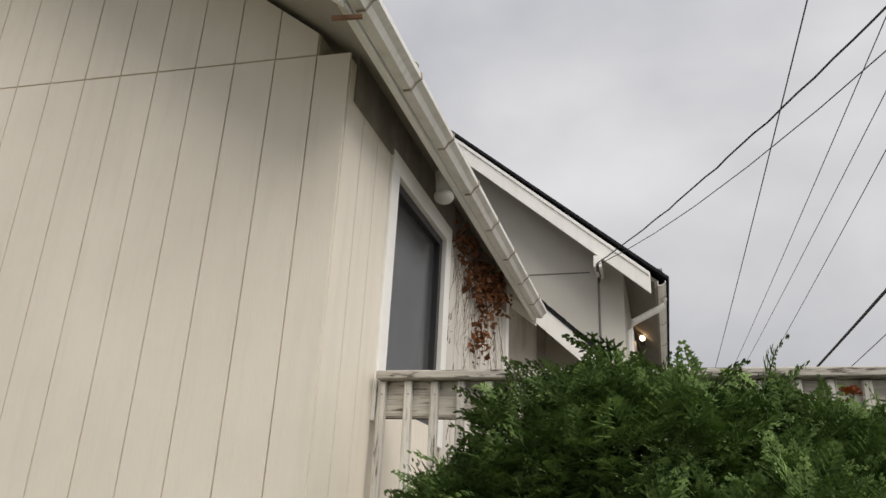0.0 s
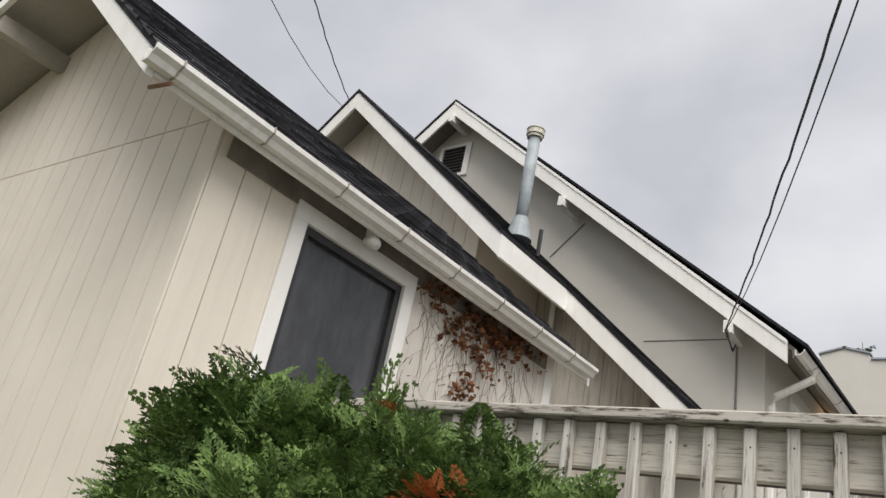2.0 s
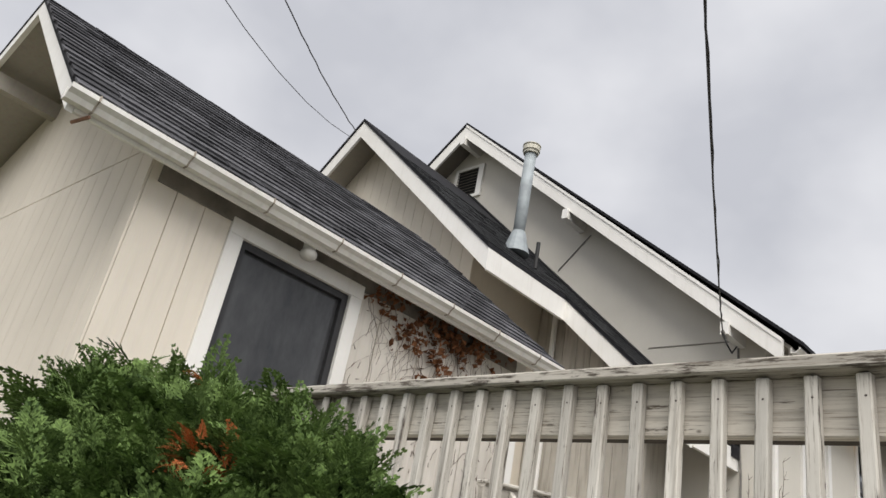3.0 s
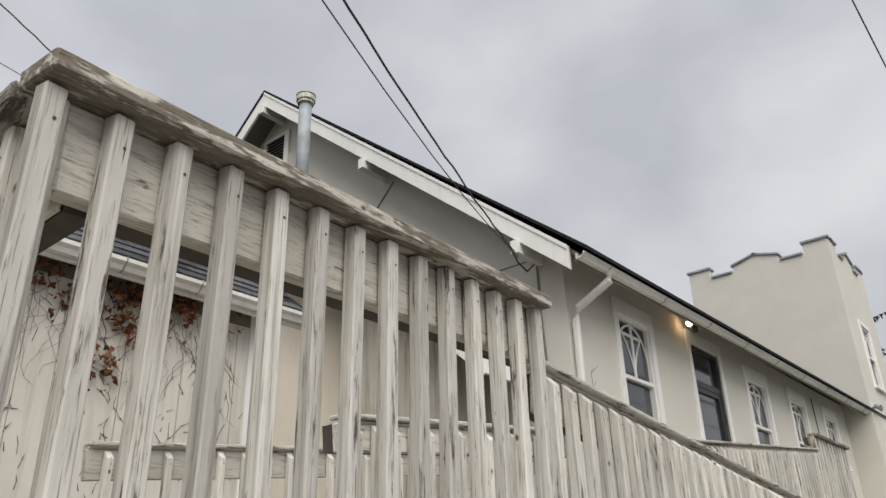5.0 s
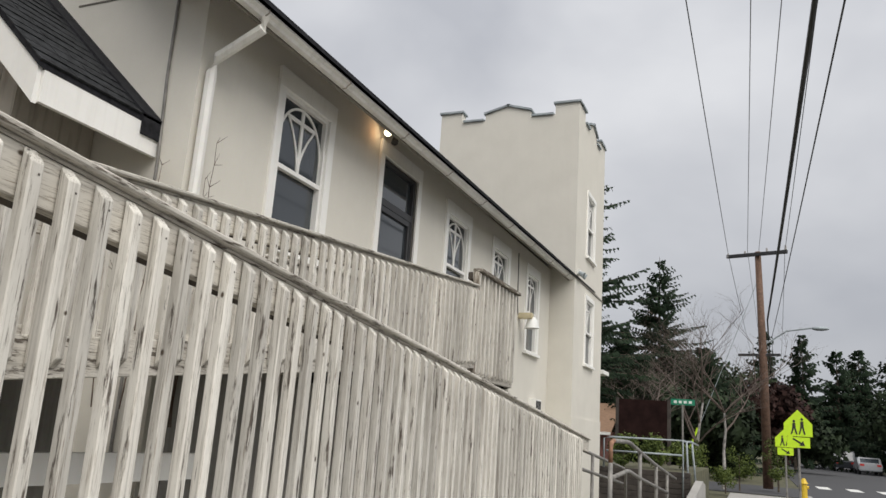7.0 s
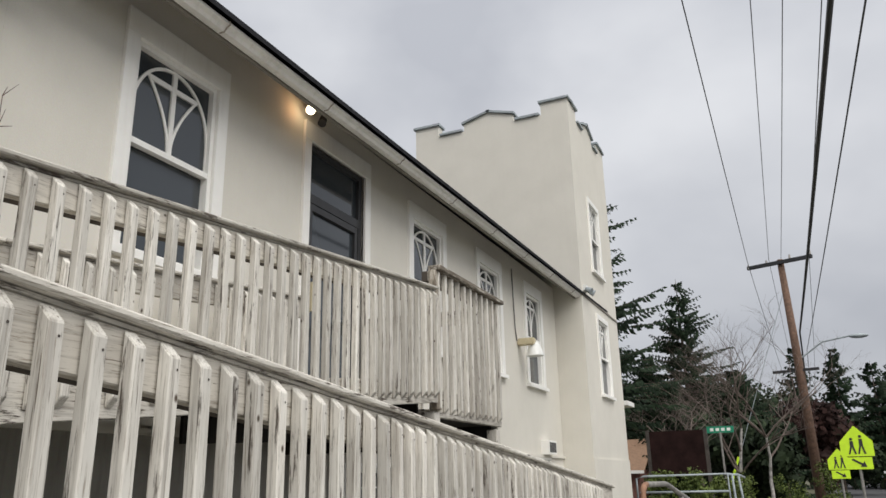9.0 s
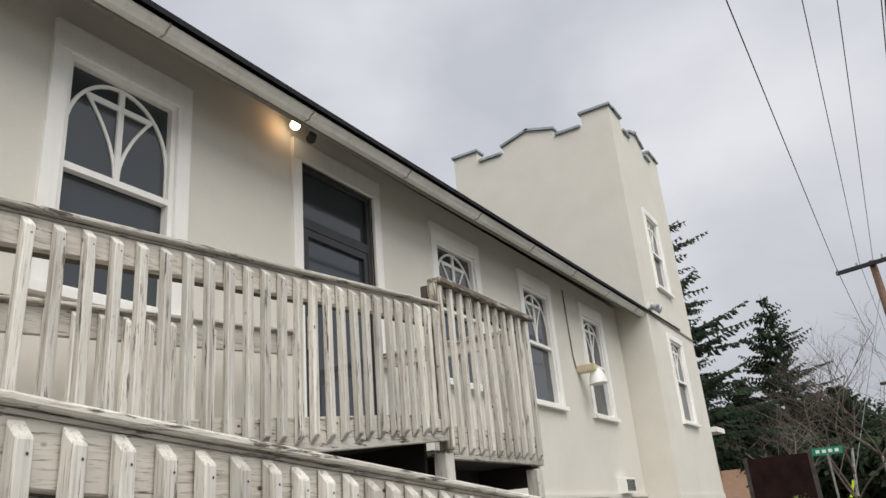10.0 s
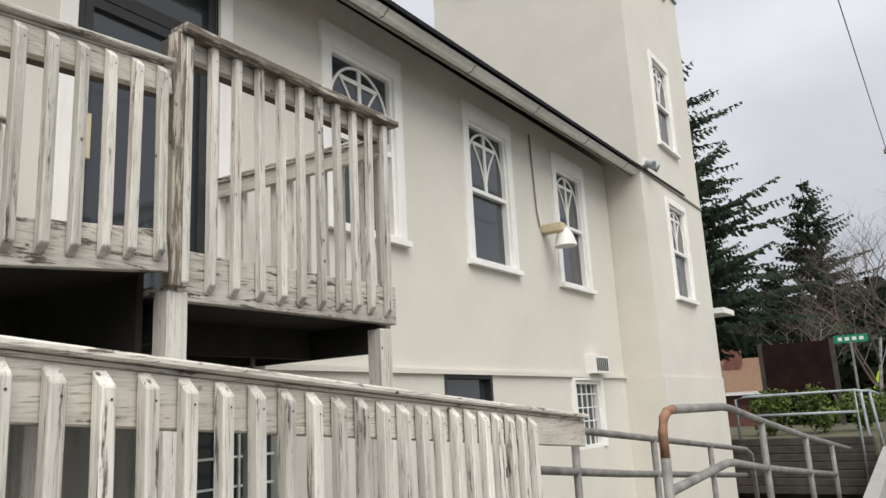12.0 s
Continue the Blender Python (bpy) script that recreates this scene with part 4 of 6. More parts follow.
def guard(name, a, b, length, pitch, label, cover=False, rim=0.19, fascia=0.13, seed=1, group="", start=0.036, tail=0.036, bare=False, backed=True, butt=0.0):
    """A rail from a to b (cap tops); its outside is to the right of the way from a to b."""
    r = random.Random(seed)
    a, b = Vector(a), Vector(b)
    d = b - a
    flat = Vector((d.x, d.y, 0))
    run = flat.length
    along = flat.normalized()
    out = Vector((along.y, -along.x, 0))
    long = abs(along.y) > 0.7
    mat = M_WOOD_Y if long else M_WOOD_X
    top_mat = mat if not bare else M_BARE_Y if long else M_BARE_X
    rail = thing(name, (a.x, a.y, GROUND), label, "guard rail", group)
    w = 0.102 if cover else 0.085
    shift = out * (0.012 if cover else -0.018)
    n = max(1, int(run / 2.4))
    for i in range(n):
        p, q = a + d * (i / n), a + d * ((i + 1) / n)
        lift = Vector((0, 0, r.uniform(-0.003, 0.003) - 0.018))
        gap = d.normalized() * 0.002
        bm = bmesh.new()
        thick = 0.036 if cover else 0.019
        lift.z += 0.018 - thick / 2
        beam(bm, p + shift + lift + gap, q + shift + lift - gap, w, thick)
        bevel(bm, 0.005)
        part("cap_board", bm, top_mat, rail, "split and flaking top board")
        if not cover:
            bm = bmesh.new()
            low = Vector((0, 0, -0.0245))
            beam(bm, p + shift + low - out * 0.012 + gap, q + shift + low - out * 0.012 - gap, w - 0.03, 0.009)
            part("cap_strip", bm, top_mat, rail)
    bm = bmesh.new()
    drop = Vector((0, 0, (-0.038 if cover else -0.030) - fascia / 2))
    joint = a + d * (butt / run)
    behind = a + d * ((butt + 0.09 if butt else 0.0) / run)
    beam(bm, joint - out * 0.022 + drop, b - out * 0.022 + drop, 0.036, fascia)
    bevel(bm, 0.004)
    part("top_plate", bm, M_KEPT_Y if long else M_KEPT_X, rail)
    if backed:
        # its dark colour draws the shade line below the plate
        bm = bmesh.new()
        beam(bm, behind - out * 0.064 + drop, b - out * 0.064 + drop, 0.044, fascia - 0.004)
        part("backing_rail", bm, M_SHADED_RAWWOOD, rail, "bare board behind the top plate, darkened for its shaded underside")
    bm = bmesh.new()
    drop = Vector((0, 0, -length + rim / 2 - 0.03))
    beam(bm, joint - out * 0.022 + drop, b - out * 0.022 + drop, 0.038, rim)
    bevel(bm, 0.004)
    part("rim_board", bm, mat, rail, "stained rim board")
    me = baluster_mesh(length - 0.04, "baluster", 0.004 if cover else 0.034)
    count = int((run - start - tail) / pitch + 0.5)
    turn = math.atan2(out.x, -out.y)
    for i in range(count + 1):
        s = (run - tail - i * pitch) / run
        p = a + d * s + out * 0.0175 + Vector((0, 0, -0.037 - r.uniform(0, 0.006) + (0 if cover else 0.006)))
        m = Matrix.Translation(p) @ Matrix.Rotation(turn + r.uniform(-0.05, 0.05), 4, "Z") @ Matrix.Rotation(r.uniform(-0.012, 0.012), 4, "Y")
        piece("baluster", me, m, rail)
    return rail


LZ = 2.205
guard("landing_guard", (-0.98, 3.043, LZ), (2.375, 3.043, LZ - 0.004), 1.20, 0.1165, "weathered white-painted guard rail with flaking balusters across the landing", True, seed=3, fascia=0.15, tail=-0.045, group="ramp guard rails")
guard("landing_guard", (2.422, 2.985, LZ + 0.004), (2.302, 4.46, LZ + 0.058), 1.20, 0.109, "weathered white-painted guard rail with flaking balusters along the landing", True, seed=4, fascia=0.15, start=0.02, bare=True, butt=0.065, group="ramp guard rails")
guard("ramp_guard", (2.28, 4.50, 2.092), (1.925, 13.42, 1.41), 1.3, 0.1009, "weathered white-painted sloping guard rail of the lower ramp", False, seed=5, fascia=0.115, rim=0.14, tail=0.62, group="ramp guard rails")
guard("ramp_guard", (1.44, 4.5, 2.07), (1.175, 11.66, 2.785), 0.77, 0.1035, "weathered white-painted rising guard rail of the upper ramp", False, seed=6, fascia=0.10, rim=0.15, tail=0.06, group="ramp guard rails")
guard("ramp_guard", (0.22, 4.2, 2.10), (0.14, 11.60, 2.82), 0.80, 0.14, "white-painted inner guard rail of the upper ramp", False, seed=7, backed=False, group="ramp guard rails")
guard("porch_guard", (1.13, 11.70, 2.965), (1.13, 13.04, 2.965), 1.04, 0.121, "weathered guard rail with bare grey top on the door landing", True, seed=8, bare=True, fascia=0.075, tail=0.086, group="ramp guard rails")
guard("porch_guard", (1.10, 13.03, 2.90), (-0.17, 13.03, 2.93), 1.0, 0.13, "weathered guard rail at the end of the door landing", False, seed=9, fascia=0.09, backed=False, group="ramp guard rails")
# posts
for x, y, z0, z1 in ((1.10, 11.735, GROUND, 1.93), (1.09, 12.955, GROUND, 1.87), (0.2, 11.735, GROUND, 1.8), (0.2, 12.955, GROUND, 1.8)):
    bm = bmesh.new()
    box(bm, x - 0.052, x + 0.036, y - 0.044, y + 0.044, z0, z1)
    bevel(bm, 0.006)
    lone("deck_post", bm, M_WOOD_Z, "square white-painted post under the door landing", "post", "deck posts")
bm = bmesh.new()
box(bm, 1.106, 1.16, 11.68, 11.755, 1.94, 2.925)
bevel(bm, 0.005)
lone("corner_post", bm, M_BARE_Z, "split grey corner post of the door landing", "post")
# decks
deck = thing("ramp_deck", (1.0, 8.0, GROUND), "weathered timber decks of a switchback access ramp", "ramp")


def planks(p00, p01, width, n, thick, mat, parent, along_x=True):
    """n boards side by side from p00 to p01, each reaching `width` in x."""
    p00, p01 = Vector(p00), Vector(p01)
    for i in range(n):
        a, b = p00.lerp(p01, (i + 0.03) / n), p00.lerp(p01, (i + 0.97) / n)
        bm = bmesh.new()
        v = [bm.verts.new(q) for q in (a, a + Vector((width, 0, 0)), b + Vector((width, 0, 0)), b)]
        u = [bm.verts.new(q.co - Vector((0, 0, thick))) for q in v]
        bm.faces.new(v)
        bm.faces.new(u[::-1])
        for k in range(4):
            bm.faces.new((v[k], u[k], u[(k + 1) % 4], v[(k + 1) % 4]))
        part("plank", bm, mat, parent)


planks((-0.90, 3.06, 1.14), (-0.90, 4.48, 1.14), 3.19, 10, 0.035, M_WOOD_X, deck)
planks((-0.18, 4.50, 1.37), (-0.18, 11.64, 2.05), 1.30, 50, 0.035, M_WOOD_X, deck)
planks((1.66, 4.50, 1.05), (1.36, 13.2, 0.20), 0.5, 60, 0.035, M_WOOD_X, deck)
planks((-0.18, 11.68, 1.95), (-0.18, 13.0, 1.95), 1.24, 9, 0.035, M_WOOD_X, deck)
# joists and undersides carry the deck's shade in their near-black colour
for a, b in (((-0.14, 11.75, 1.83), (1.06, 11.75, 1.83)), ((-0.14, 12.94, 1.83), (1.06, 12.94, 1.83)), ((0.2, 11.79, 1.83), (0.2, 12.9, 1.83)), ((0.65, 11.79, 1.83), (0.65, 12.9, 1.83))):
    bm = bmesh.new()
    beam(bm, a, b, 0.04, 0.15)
    part("joist", bm, M_DECK_SHADE, deck)
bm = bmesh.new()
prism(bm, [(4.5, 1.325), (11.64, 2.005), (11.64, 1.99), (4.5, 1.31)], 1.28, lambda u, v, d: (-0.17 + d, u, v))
part("underside", bm, M_DECK_SHADE, deck, "near-black boards, the shade below the upper ramp painted in")
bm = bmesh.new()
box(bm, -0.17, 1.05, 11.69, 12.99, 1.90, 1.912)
part("underside", bm, M_DECK_SHADE, deck, "near-black boards, the shade below the door landing painted in")
# grey of these boards includes the shade below the ramp
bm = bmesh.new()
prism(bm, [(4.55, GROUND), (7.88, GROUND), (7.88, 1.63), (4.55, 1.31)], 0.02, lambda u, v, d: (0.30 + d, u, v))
part("back_boarding", bm, M_GRIME_SHADE, deck, "grey boards with grime and the shade below the upper ramp painted in")
# added near-black strip, hides the bright slit under the upper ramp
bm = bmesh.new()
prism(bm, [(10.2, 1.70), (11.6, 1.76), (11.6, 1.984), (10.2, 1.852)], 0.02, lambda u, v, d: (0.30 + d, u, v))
part("shade_strip", bm, M_DECK_SHADE, deck, "added near-black strip for the shade under the upper ramp")
# added near-black board, closes the bright gap between ramp and landing
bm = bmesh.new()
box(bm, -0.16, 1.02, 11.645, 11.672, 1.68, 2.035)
part("gap_shade_board", bm, M_DECK_SHADE, deck, "added near-black board that keeps the gap behind the posts dark")
bm = bmesh.new()
beam(bm, (0.72, 4.6, 1.16), (0.66, 8.6, 1.12), 0.05, 0.14)
part("ledger_beam", bm, M_TRIM, deck, "white-painted beam below the upper ramp")
# skirting that closes the space below the landing
bm = bmesh.new()
box(bm, -0.95, 2.28, 3.09, 3.11, GROUND, 1.09)
box(bm, 2.27, 2.29, 3.12, 4.45, GROUND, 1.09)
part("skirt_board", bm, M_WOOD_Z, deck, "painted boards below the landing")

# ---- lamps and fittings ----
lamp = thing("soffit_lamp", (-0.875, 3.52, 3.26), "round white flush lamp under the annex eave, unlit", "lamp")
bm = bmesh.new()
bmesh.ops.create_uvsphere(bm, u_segments=16, v_segments=10, radius=0.055, matrix=Matrix.Translation((-0.88, 3.52, 3.255)) @ Matrix.Diagonal((1, 1, 0.75, 1)))
part("globe", bm, M_LAMPGLASS, lamp, smooth=True)
bm = bmesh.new()
tube(bm, [(-0.885, 3.52, 3.28), (-0.895, 3.52, 3.40)], 0.04, 12)
part("base", bm, M_WHITE, lamp)
bl = thing("eave_light", (-0.06, 11.84, 4.50), "lit warm bulb in a small fitting under the church eave", "lamp")
bm = bmesh.new()
bmesh.ops.create_uvsphere(bm, u_segments=16, v_segments=10, radius=0.040, matrix=Matrix.Translation((-0.07, 11.86, 4.55)))
part("bulb", bm, M_BULB, bl, "glowing warm-white bulb", True)
bm = bmesh.new()
tube(bm, [(-0.085, 11.885, 4.585), (-0.11, 11.93, 4.66)], 0.035, 10)
part("socket", bm, M_PIPE, bl)
bm = bmesh.new()
tube(bm, [(-0.07, 12.04, 4.50), (-0.09, 12.10, 4.60)], 0.04, 10, 0.03)
part("second_socket", bm, M_BLACK, bl, "empty dark socket")
pl = bpy.data.lights.new("eave_bulb_light", "POINT")
pl.energy, pl.color, pl.shadow_soft_size = 0.22, (1.0, 0.36, 0.07), 0.04
new("eave_bulb_light", pl).location = (-0.10, 11.77, 4.53)
fl = thing("flood_lamp", (-0.06, 17.62, 3.35), "white metal bell flood lamp on the church wall", "lamp")
bm = bmesh.new()
tube(bm, [(0.03, 17.66, 3.40), (0.03, 17.66, 3.34), (0.035, 17.66, 3.20)], 0.055, 16, 0.13, False)
part("bell", bm, M_WHITE, fl, "silver bell shade", True)
bm = bmesh.new()
tube(bm, [(0.035, 17.66, 3.22), (0.035, 17.66, 3.205)], 0.12, 16)
part("lens", bm, M_LAMPGLASS, fl)
bm = bmesh.new()
box(bm, -0.195, 0.06, 17.53, 17.66, 3.36, 3.46)
bevel(bm, 0.012, 2)
part("bracket_box", bm, M_BEIGE, fl, "yellowed plastic bracket box")
bm = bmesh.new()
tube(bm, [(-0.185, 17.50, 3.42), (-0.187, 17.45, 3.6), (-0.187, 17.40, 4.5)], 0.009, 6)
part("cable", bm, M_PIPE, fl)
tl = thing("tower_lamp", (0.36, 19.9, 4.62), "small twin floodlight on the tower corner", "lamp")
for s in (0, 1):
    bm = bmesh.new()
    tube(bm, [(0.36, 19.85 + s * 0.16, 4.66), (0.46, 19.83 + s * 0.2, 4.60)], 0.035, 10, 0.06)
    part("lamp_head", bm, M_STEEL, tl)
bm = bmesh.new()
box(bm, 0.306, 0.37, 19.84, 20.02, 4.63, 4.73)
part("base", bm, M_WHITE, tl)
ac = thing("air_conditioner", (-0.15, 18.66, 1.82), "small boxy window air conditioner above the cellar window", "air conditioner")
bm = bmesh.new()
box(bm, WX + 0.001, WX + 0.13, 18.46, 18.87, 1.82, 2.03)
part("case", bm, M_TRIM, ac)
for i in range(6):
    bm = bmesh.new()
    box(bm, WX + 0.131, WX + 0.136, 18.49 + i * 0.06, 18.525 + i * 0.06, 1.85, 2.0)
    part("grille_slot", bm, M_FRAME_DARK, ac)

# ---- pipe handrails past the foot of the ramp ----
def pipe_rail(label, runs, r=0.024, mat=None):
    ob = thing("pipe_handrail", (runs[0][0][0], runs[0][0][1], GROUND), label, "handrail", "pipe handrails")
    for pts in runs:
        bm = bmesh.new()
        tube(bm, pts, r, 10)
        part("pipe", bm, mat or M_PIPE, ob, smooth=True)
    return ob
bent = pipe_rail("grey weathered steel pipe handrail with a rusty bend at its end", [
    [(2.02, 14.46, 1.405), (2.02, 15.60, 1.395), (2.02, 15.80, 1.378), (2.02, 16.83, 1.25), (2.02, 18.75, 1.03), (2.02, 22.2, 0.68)],
    [(2.02, 14.24, GROUND), (2.02, 14.24, 1.15)],
    [(2.02, 14.25, 0.97), (2.02, 15.50, 1.02), (2.02, 15.70, 1.01), (2.02, 16.59, 0.90), (2.02, 20.52, 0.49)],
    [(2.02, 16.75, 1.24), (2.02, 16.75, GROUND)], [(2.02, 18.75, 1.02), (2.02, 18.75, GROUND)], [(2.02, 20.5, 0.85), (2.02, 20.5, GROUND)]], 0.027)
bm = bmesh.new()
tube(bm, [(2.02, 14.24, 1.15), (2.02, 14.24, 1.29), (2.02, 14.28, 1.36), (2.02, 14.35, 1.395), (2.02, 14.46, 1.405)], 0.0272, 10)
part("bend", bm, M_RUST, bent, "rusty brown pipe bend", True)
pipe_rail("grey steel pipe handrail along the ramp foot", [
    [(1.84, 13.2, 1.34), (1.60, 14.15, 1.31), (1.60, 15.23, 1.21), (1.60, 17.95, 0.96), (1.60, 18.15, 0.90), (1.60, 18.2, GROUND)],
    [(1.80, 12.8, 1.20), (1.60, 13.43, 1.16), (1.60, 14.65, 1.03), (1.60, 17.81, 0.73)],
    [(1.60, 14.0, 1.32), (1.60, 14.0, GROUND)], [(1.60, 15.3, 1.2), (1.60, 15.3, GROUND)], [(1.60, 16.7, 1.07), (1.60, 16.7, GROUND)]], 0.022)
pipe_rail("pale steel pipe rail on top of the timber retaining wall", [
    [(0.25, 23.6, 0.75), (0.25, 23.6, 1.42), (0.4, 23.6, 1.46), (2.05, 23.6, 1.48), (2.05, 23.6, -0.05)], [(0.3, 23.6, 1.14), (2.05, 23.6, 1.15)],
    [(2.12, 23.75, 1.46), (2.16, 23.8, 0.3)], [(2.22, 24.0, 1.46), (2.3, 24.1, 0.4)], [(2.05, 23.6, 1.48), (2.12, 23.75, 1.46), (2.22, 24.0, 1.46), (2.3, 24.6, 1.4)]], 0.022, M_STEEL)

# ---- timber retaining wall and what stands past the tower ----
rw = thing("retaining_wall", (1.2, 23.7, GROUND), "dark stacked-timber retaining wall below a planted bed", "retaining wall")
for i in range(7):
    bm = bmesh.new()
    box(bm, -1.5, 2.2, 23.62 + 0.012 * i, 23.8 + 0.012 * i, GROUND + 0.125 * i, GROUND + 0.125 * i + 0.118)
    bevel(bm, 0.008)
    part("timber", bm, M_TIMBER, rw)
bm = bmesh.new()
box(bm, -6.0, 2.2, 23.9, 31.0, GROUND - 0.2, GROUND + 0.82)
lone("planting_bed", bm, M_GRASS, "raised bed of dark soil behind the timber wall", "planting bed", kind="structure")
bm = bmesh.new()
prism(bm, [(18.3, -0.1), (24.5, -0.1), (24.5, 0.5), (23.6, 0.62), (18.3, 0.12)], 0.16, lambda u, v, d: (2.32 + d, u, v))
lone("cheek_wall", bm, M_CONCRETE, "sloping grey concrete cheek wall", "wall", kind="structure")
sb = thing("notice_board", (0.35, 30.0, GROUND), "dark brown wooden notice board on posts, seen from behind", "notice board")
bm = bmesh.new()
box(bm, -0.45, 1.05, 29.96, 30.04, 1.42, 2.68)
part("panel", bm, M_BOARD, sb)
for x in (-0.5, 1.10):
    bm = bmesh.new()
    box(bm, x - 0.05, x + 0.05, 29.95, 30.05, GROUND, 2.72)
    part("post", bm, M_TIMBER, sb)
ss = thing("street_sign", (1.5, 30.0, GROUND), "green street name sign on a grey post", "street sign")
bm = bmesh.new()
tube(bm, [(1.5, 30.05, GROUND), (1.5, 30.05, 2.6)], 0.03, 8)
part("post", bm, M_PIPE, ss)
bm = bmesh.new()
box(bm, 1.15, 1.87, 30.03, 30.045, 2.58, 2.76)
part("blade", bm, M_GREENSIGN, ss, "green sign blade")
for i in range(4):
    bm = bmesh.new()
    box(bm, 1.24 + i * 0.15, 1.33 + i * 0.15, 30.024, 30.029, 2.63, 2.71)
    part("lettering_bar", bm, M_WHITE, ss)


def school_sign(x, y, top, s, label):
    """A yellow-green five-sided sign with two walking figures as plain shapes, an arrow plate and a post."""
    ob = thing("crossing_sign", (x, y, GROUND), label, "traffic sign", "crossing signs")
    bm = bmesh.new()
    tube(bm, [(x, y + 0.05, GROUND), (x, y + 0.05, top - 0.1)], 0.03, 8)
    part("post", bm, M_PIPE, ob)
    bm = bmesh.new()
    prism(bm, [(x - s / 2, top - s), (x + s / 2, top - s), (x + s / 2, top - s * 0.52), (x, top), (x - s / 2, top - s * 0.52)], 0.01, lambda u, v, d: (u, y + d, v))
    part("sign_plate", bm, M_YELLOWGREEN, ob, "fluorescent yellow-green plate")
    for k, q in ((-0.14, 0.86), (0.14, 1.0)):
        bm = bmesh.new()
        cx, f = x + k * s, lambda u, v, d: (u, y - 0.002 - d, v)
        zb = top - s * 0.93
        hh = s * 0.62 * q
        prism(bm, [(cx + 0.05 * s * math.cos(a), zb + hh * 0.92 + 0.05 * s * math.sin(a)) for a in [i * math.pi / 4 for i in range(8)]], 0.004, f)
        prism(bm, [(cx - 0.06 * s, zb + hh * 0.42), (cx + 0.06 * s, zb + hh * 0.42), (cx + 0.05 * s, zb + hh * 0.8), (cx - 0.05 * s, zb + hh * 0.8)], 0.004, f)
        prism(bm, [(cx - 0.06 * s, zb + hh * 0.42), (cx, zb + hh * 0.42), (cx - 0.08 * s, zb), (cx - 0.13 * s, zb)], 0.004, f)
        prism(bm, [(cx, zb + hh * 0.42), (cx + 0.06 * s, zb + hh * 0.42), (cx + 0.12 * s, zb), (cx + 0.06 * s, zb)], 0.004, f)
        part("pictogram", bm, M_BLACK, ob)
    bm = bmesh.new()
    box(bm, x - s * 0.40, x + s * 0.40, y, y + 0.01, top - s * 1.42, top - s * 1.03)
    part("arrow_plate", bm, M_YELLOWGREEN, ob)
    bm = bmesh.new()
    f = lambda u, v, d: (u, y - 0.002 - d, v)
    ax, az = x, top - s * 1.22
    prism(bm, [(ax - 0.22 * s, az + 0.11 * s), (ax - 0.17 * s, az + 0.15 * s), (ax + 0.12 * s, az - 0.02 * s), (ax + 0.07 * s, az - 0.07 * s)], 0.004, f)
    prism(bm, [(ax + 0.22 * s, az - 0.13 * s), (ax + 0.02 * s, az - 0.12 * s), (ax + 0.16 * s, az + 0.06 * s)], 0.004, f)
    part("arrow", bm, M_BLACK, ob)


school_sign(4.60, 26.5, 2.45, 0.66, "fluorescent yellow-green crossing sign with an arrow plate on a post")
school_sign(4.48, 32.6, 2.12, 0.60, "smaller-looking fluorescent crossing sign behind the first one")
# hydrant
hy = thing("fire_hydrant", (5.0, 33.0, GROUND), "yellow fire hydrant beside the pavement", "hydrant")
bm = bmesh.new()
tube(bm, [(5.0, 33.0, GROUND), (5.0, 33.0, 0.42)], 0.10, 12)
part("barrel", bm, M_YELLOW, hy)
bm = bmesh.new()
tube(bm, [(5.0, 33.0, 0.42), (5.0, 33.0, 0.48), (5.0, 33.0, 0.58)], 0.14, 12, 0.04)
part("bonnet", bm, M_YELLOW, hy)
bm = bmesh.new()
tube(bm, [(4.85, 33.0, 0.3), (5.15, 33.0, 0.3)], 0.05, 10)
part("nozzle", bm, M_YELLOW, hy)

# ---- utility pole, wires ----
PX, PY = 3.95, 38.6
pole = thing("utility_pole", (PX, PY, GROUND), "tall brown wooden utility pole with a crossarm and a street lamp", "utility pole")
bm = bmesh.new()
tube(bm, [(PX + 0.05, PY, GROUND), (PX, PY, 5), (PX - 0.1, PY, 9.5)], 0.19, 12, 0.12)
part("shaft", bm, M_POLE, pole, smooth=True)
bm = bmesh.new()
beam(bm, (2.62, PY + 0.6, 9.45), (4.95, PY - 0.8, 9.30), 0.12, 0.14)
part("crossarm", bm, M_FRAME_DARK, pole)
bm = bmesh.new()
beam(bm, (3.0, PY + 0.2, 5.15), (4.6, PY - 0.2, 5.15), 0.10, 0.10)
part("lower_arm", bm, M_FRAME_DARK, pole)
for x, y in ((2.66, PY + 0.55), (3.35, PY + 0.15), (4.2, PY - 0.35), (4.9, PY - 0.75)):
    bm = bmesh.new()
    tube(bm, [(x, y, 9.4), (x, y, 9.58)], 0.05, 8, 0.035)
    part("insulator", bm, M_INSUL, pole)
bm = bmesh.new()
tube(bm, [(PX + 0.1, PY, 5.6), (PX + 0.9, PY, 6.15), (PX + 1.9, PY, 6.3)], 0.035, 8)
arm = part("lamp_arm", bm, M_STEEL, pole)
bm = bmesh.new()
bmesh.ops.create_uvsphere(bm, u_segments=12, v_segments=8, radius=0.15, matrix=Matrix.Translation((PX + 2.15, PY, 6.27)) @ Matrix.Diagonal((2.2, 0.9, 0.6, 1)))
part("lamp_head", bm, M_STEEL, arm, "grey street lamp head", True)


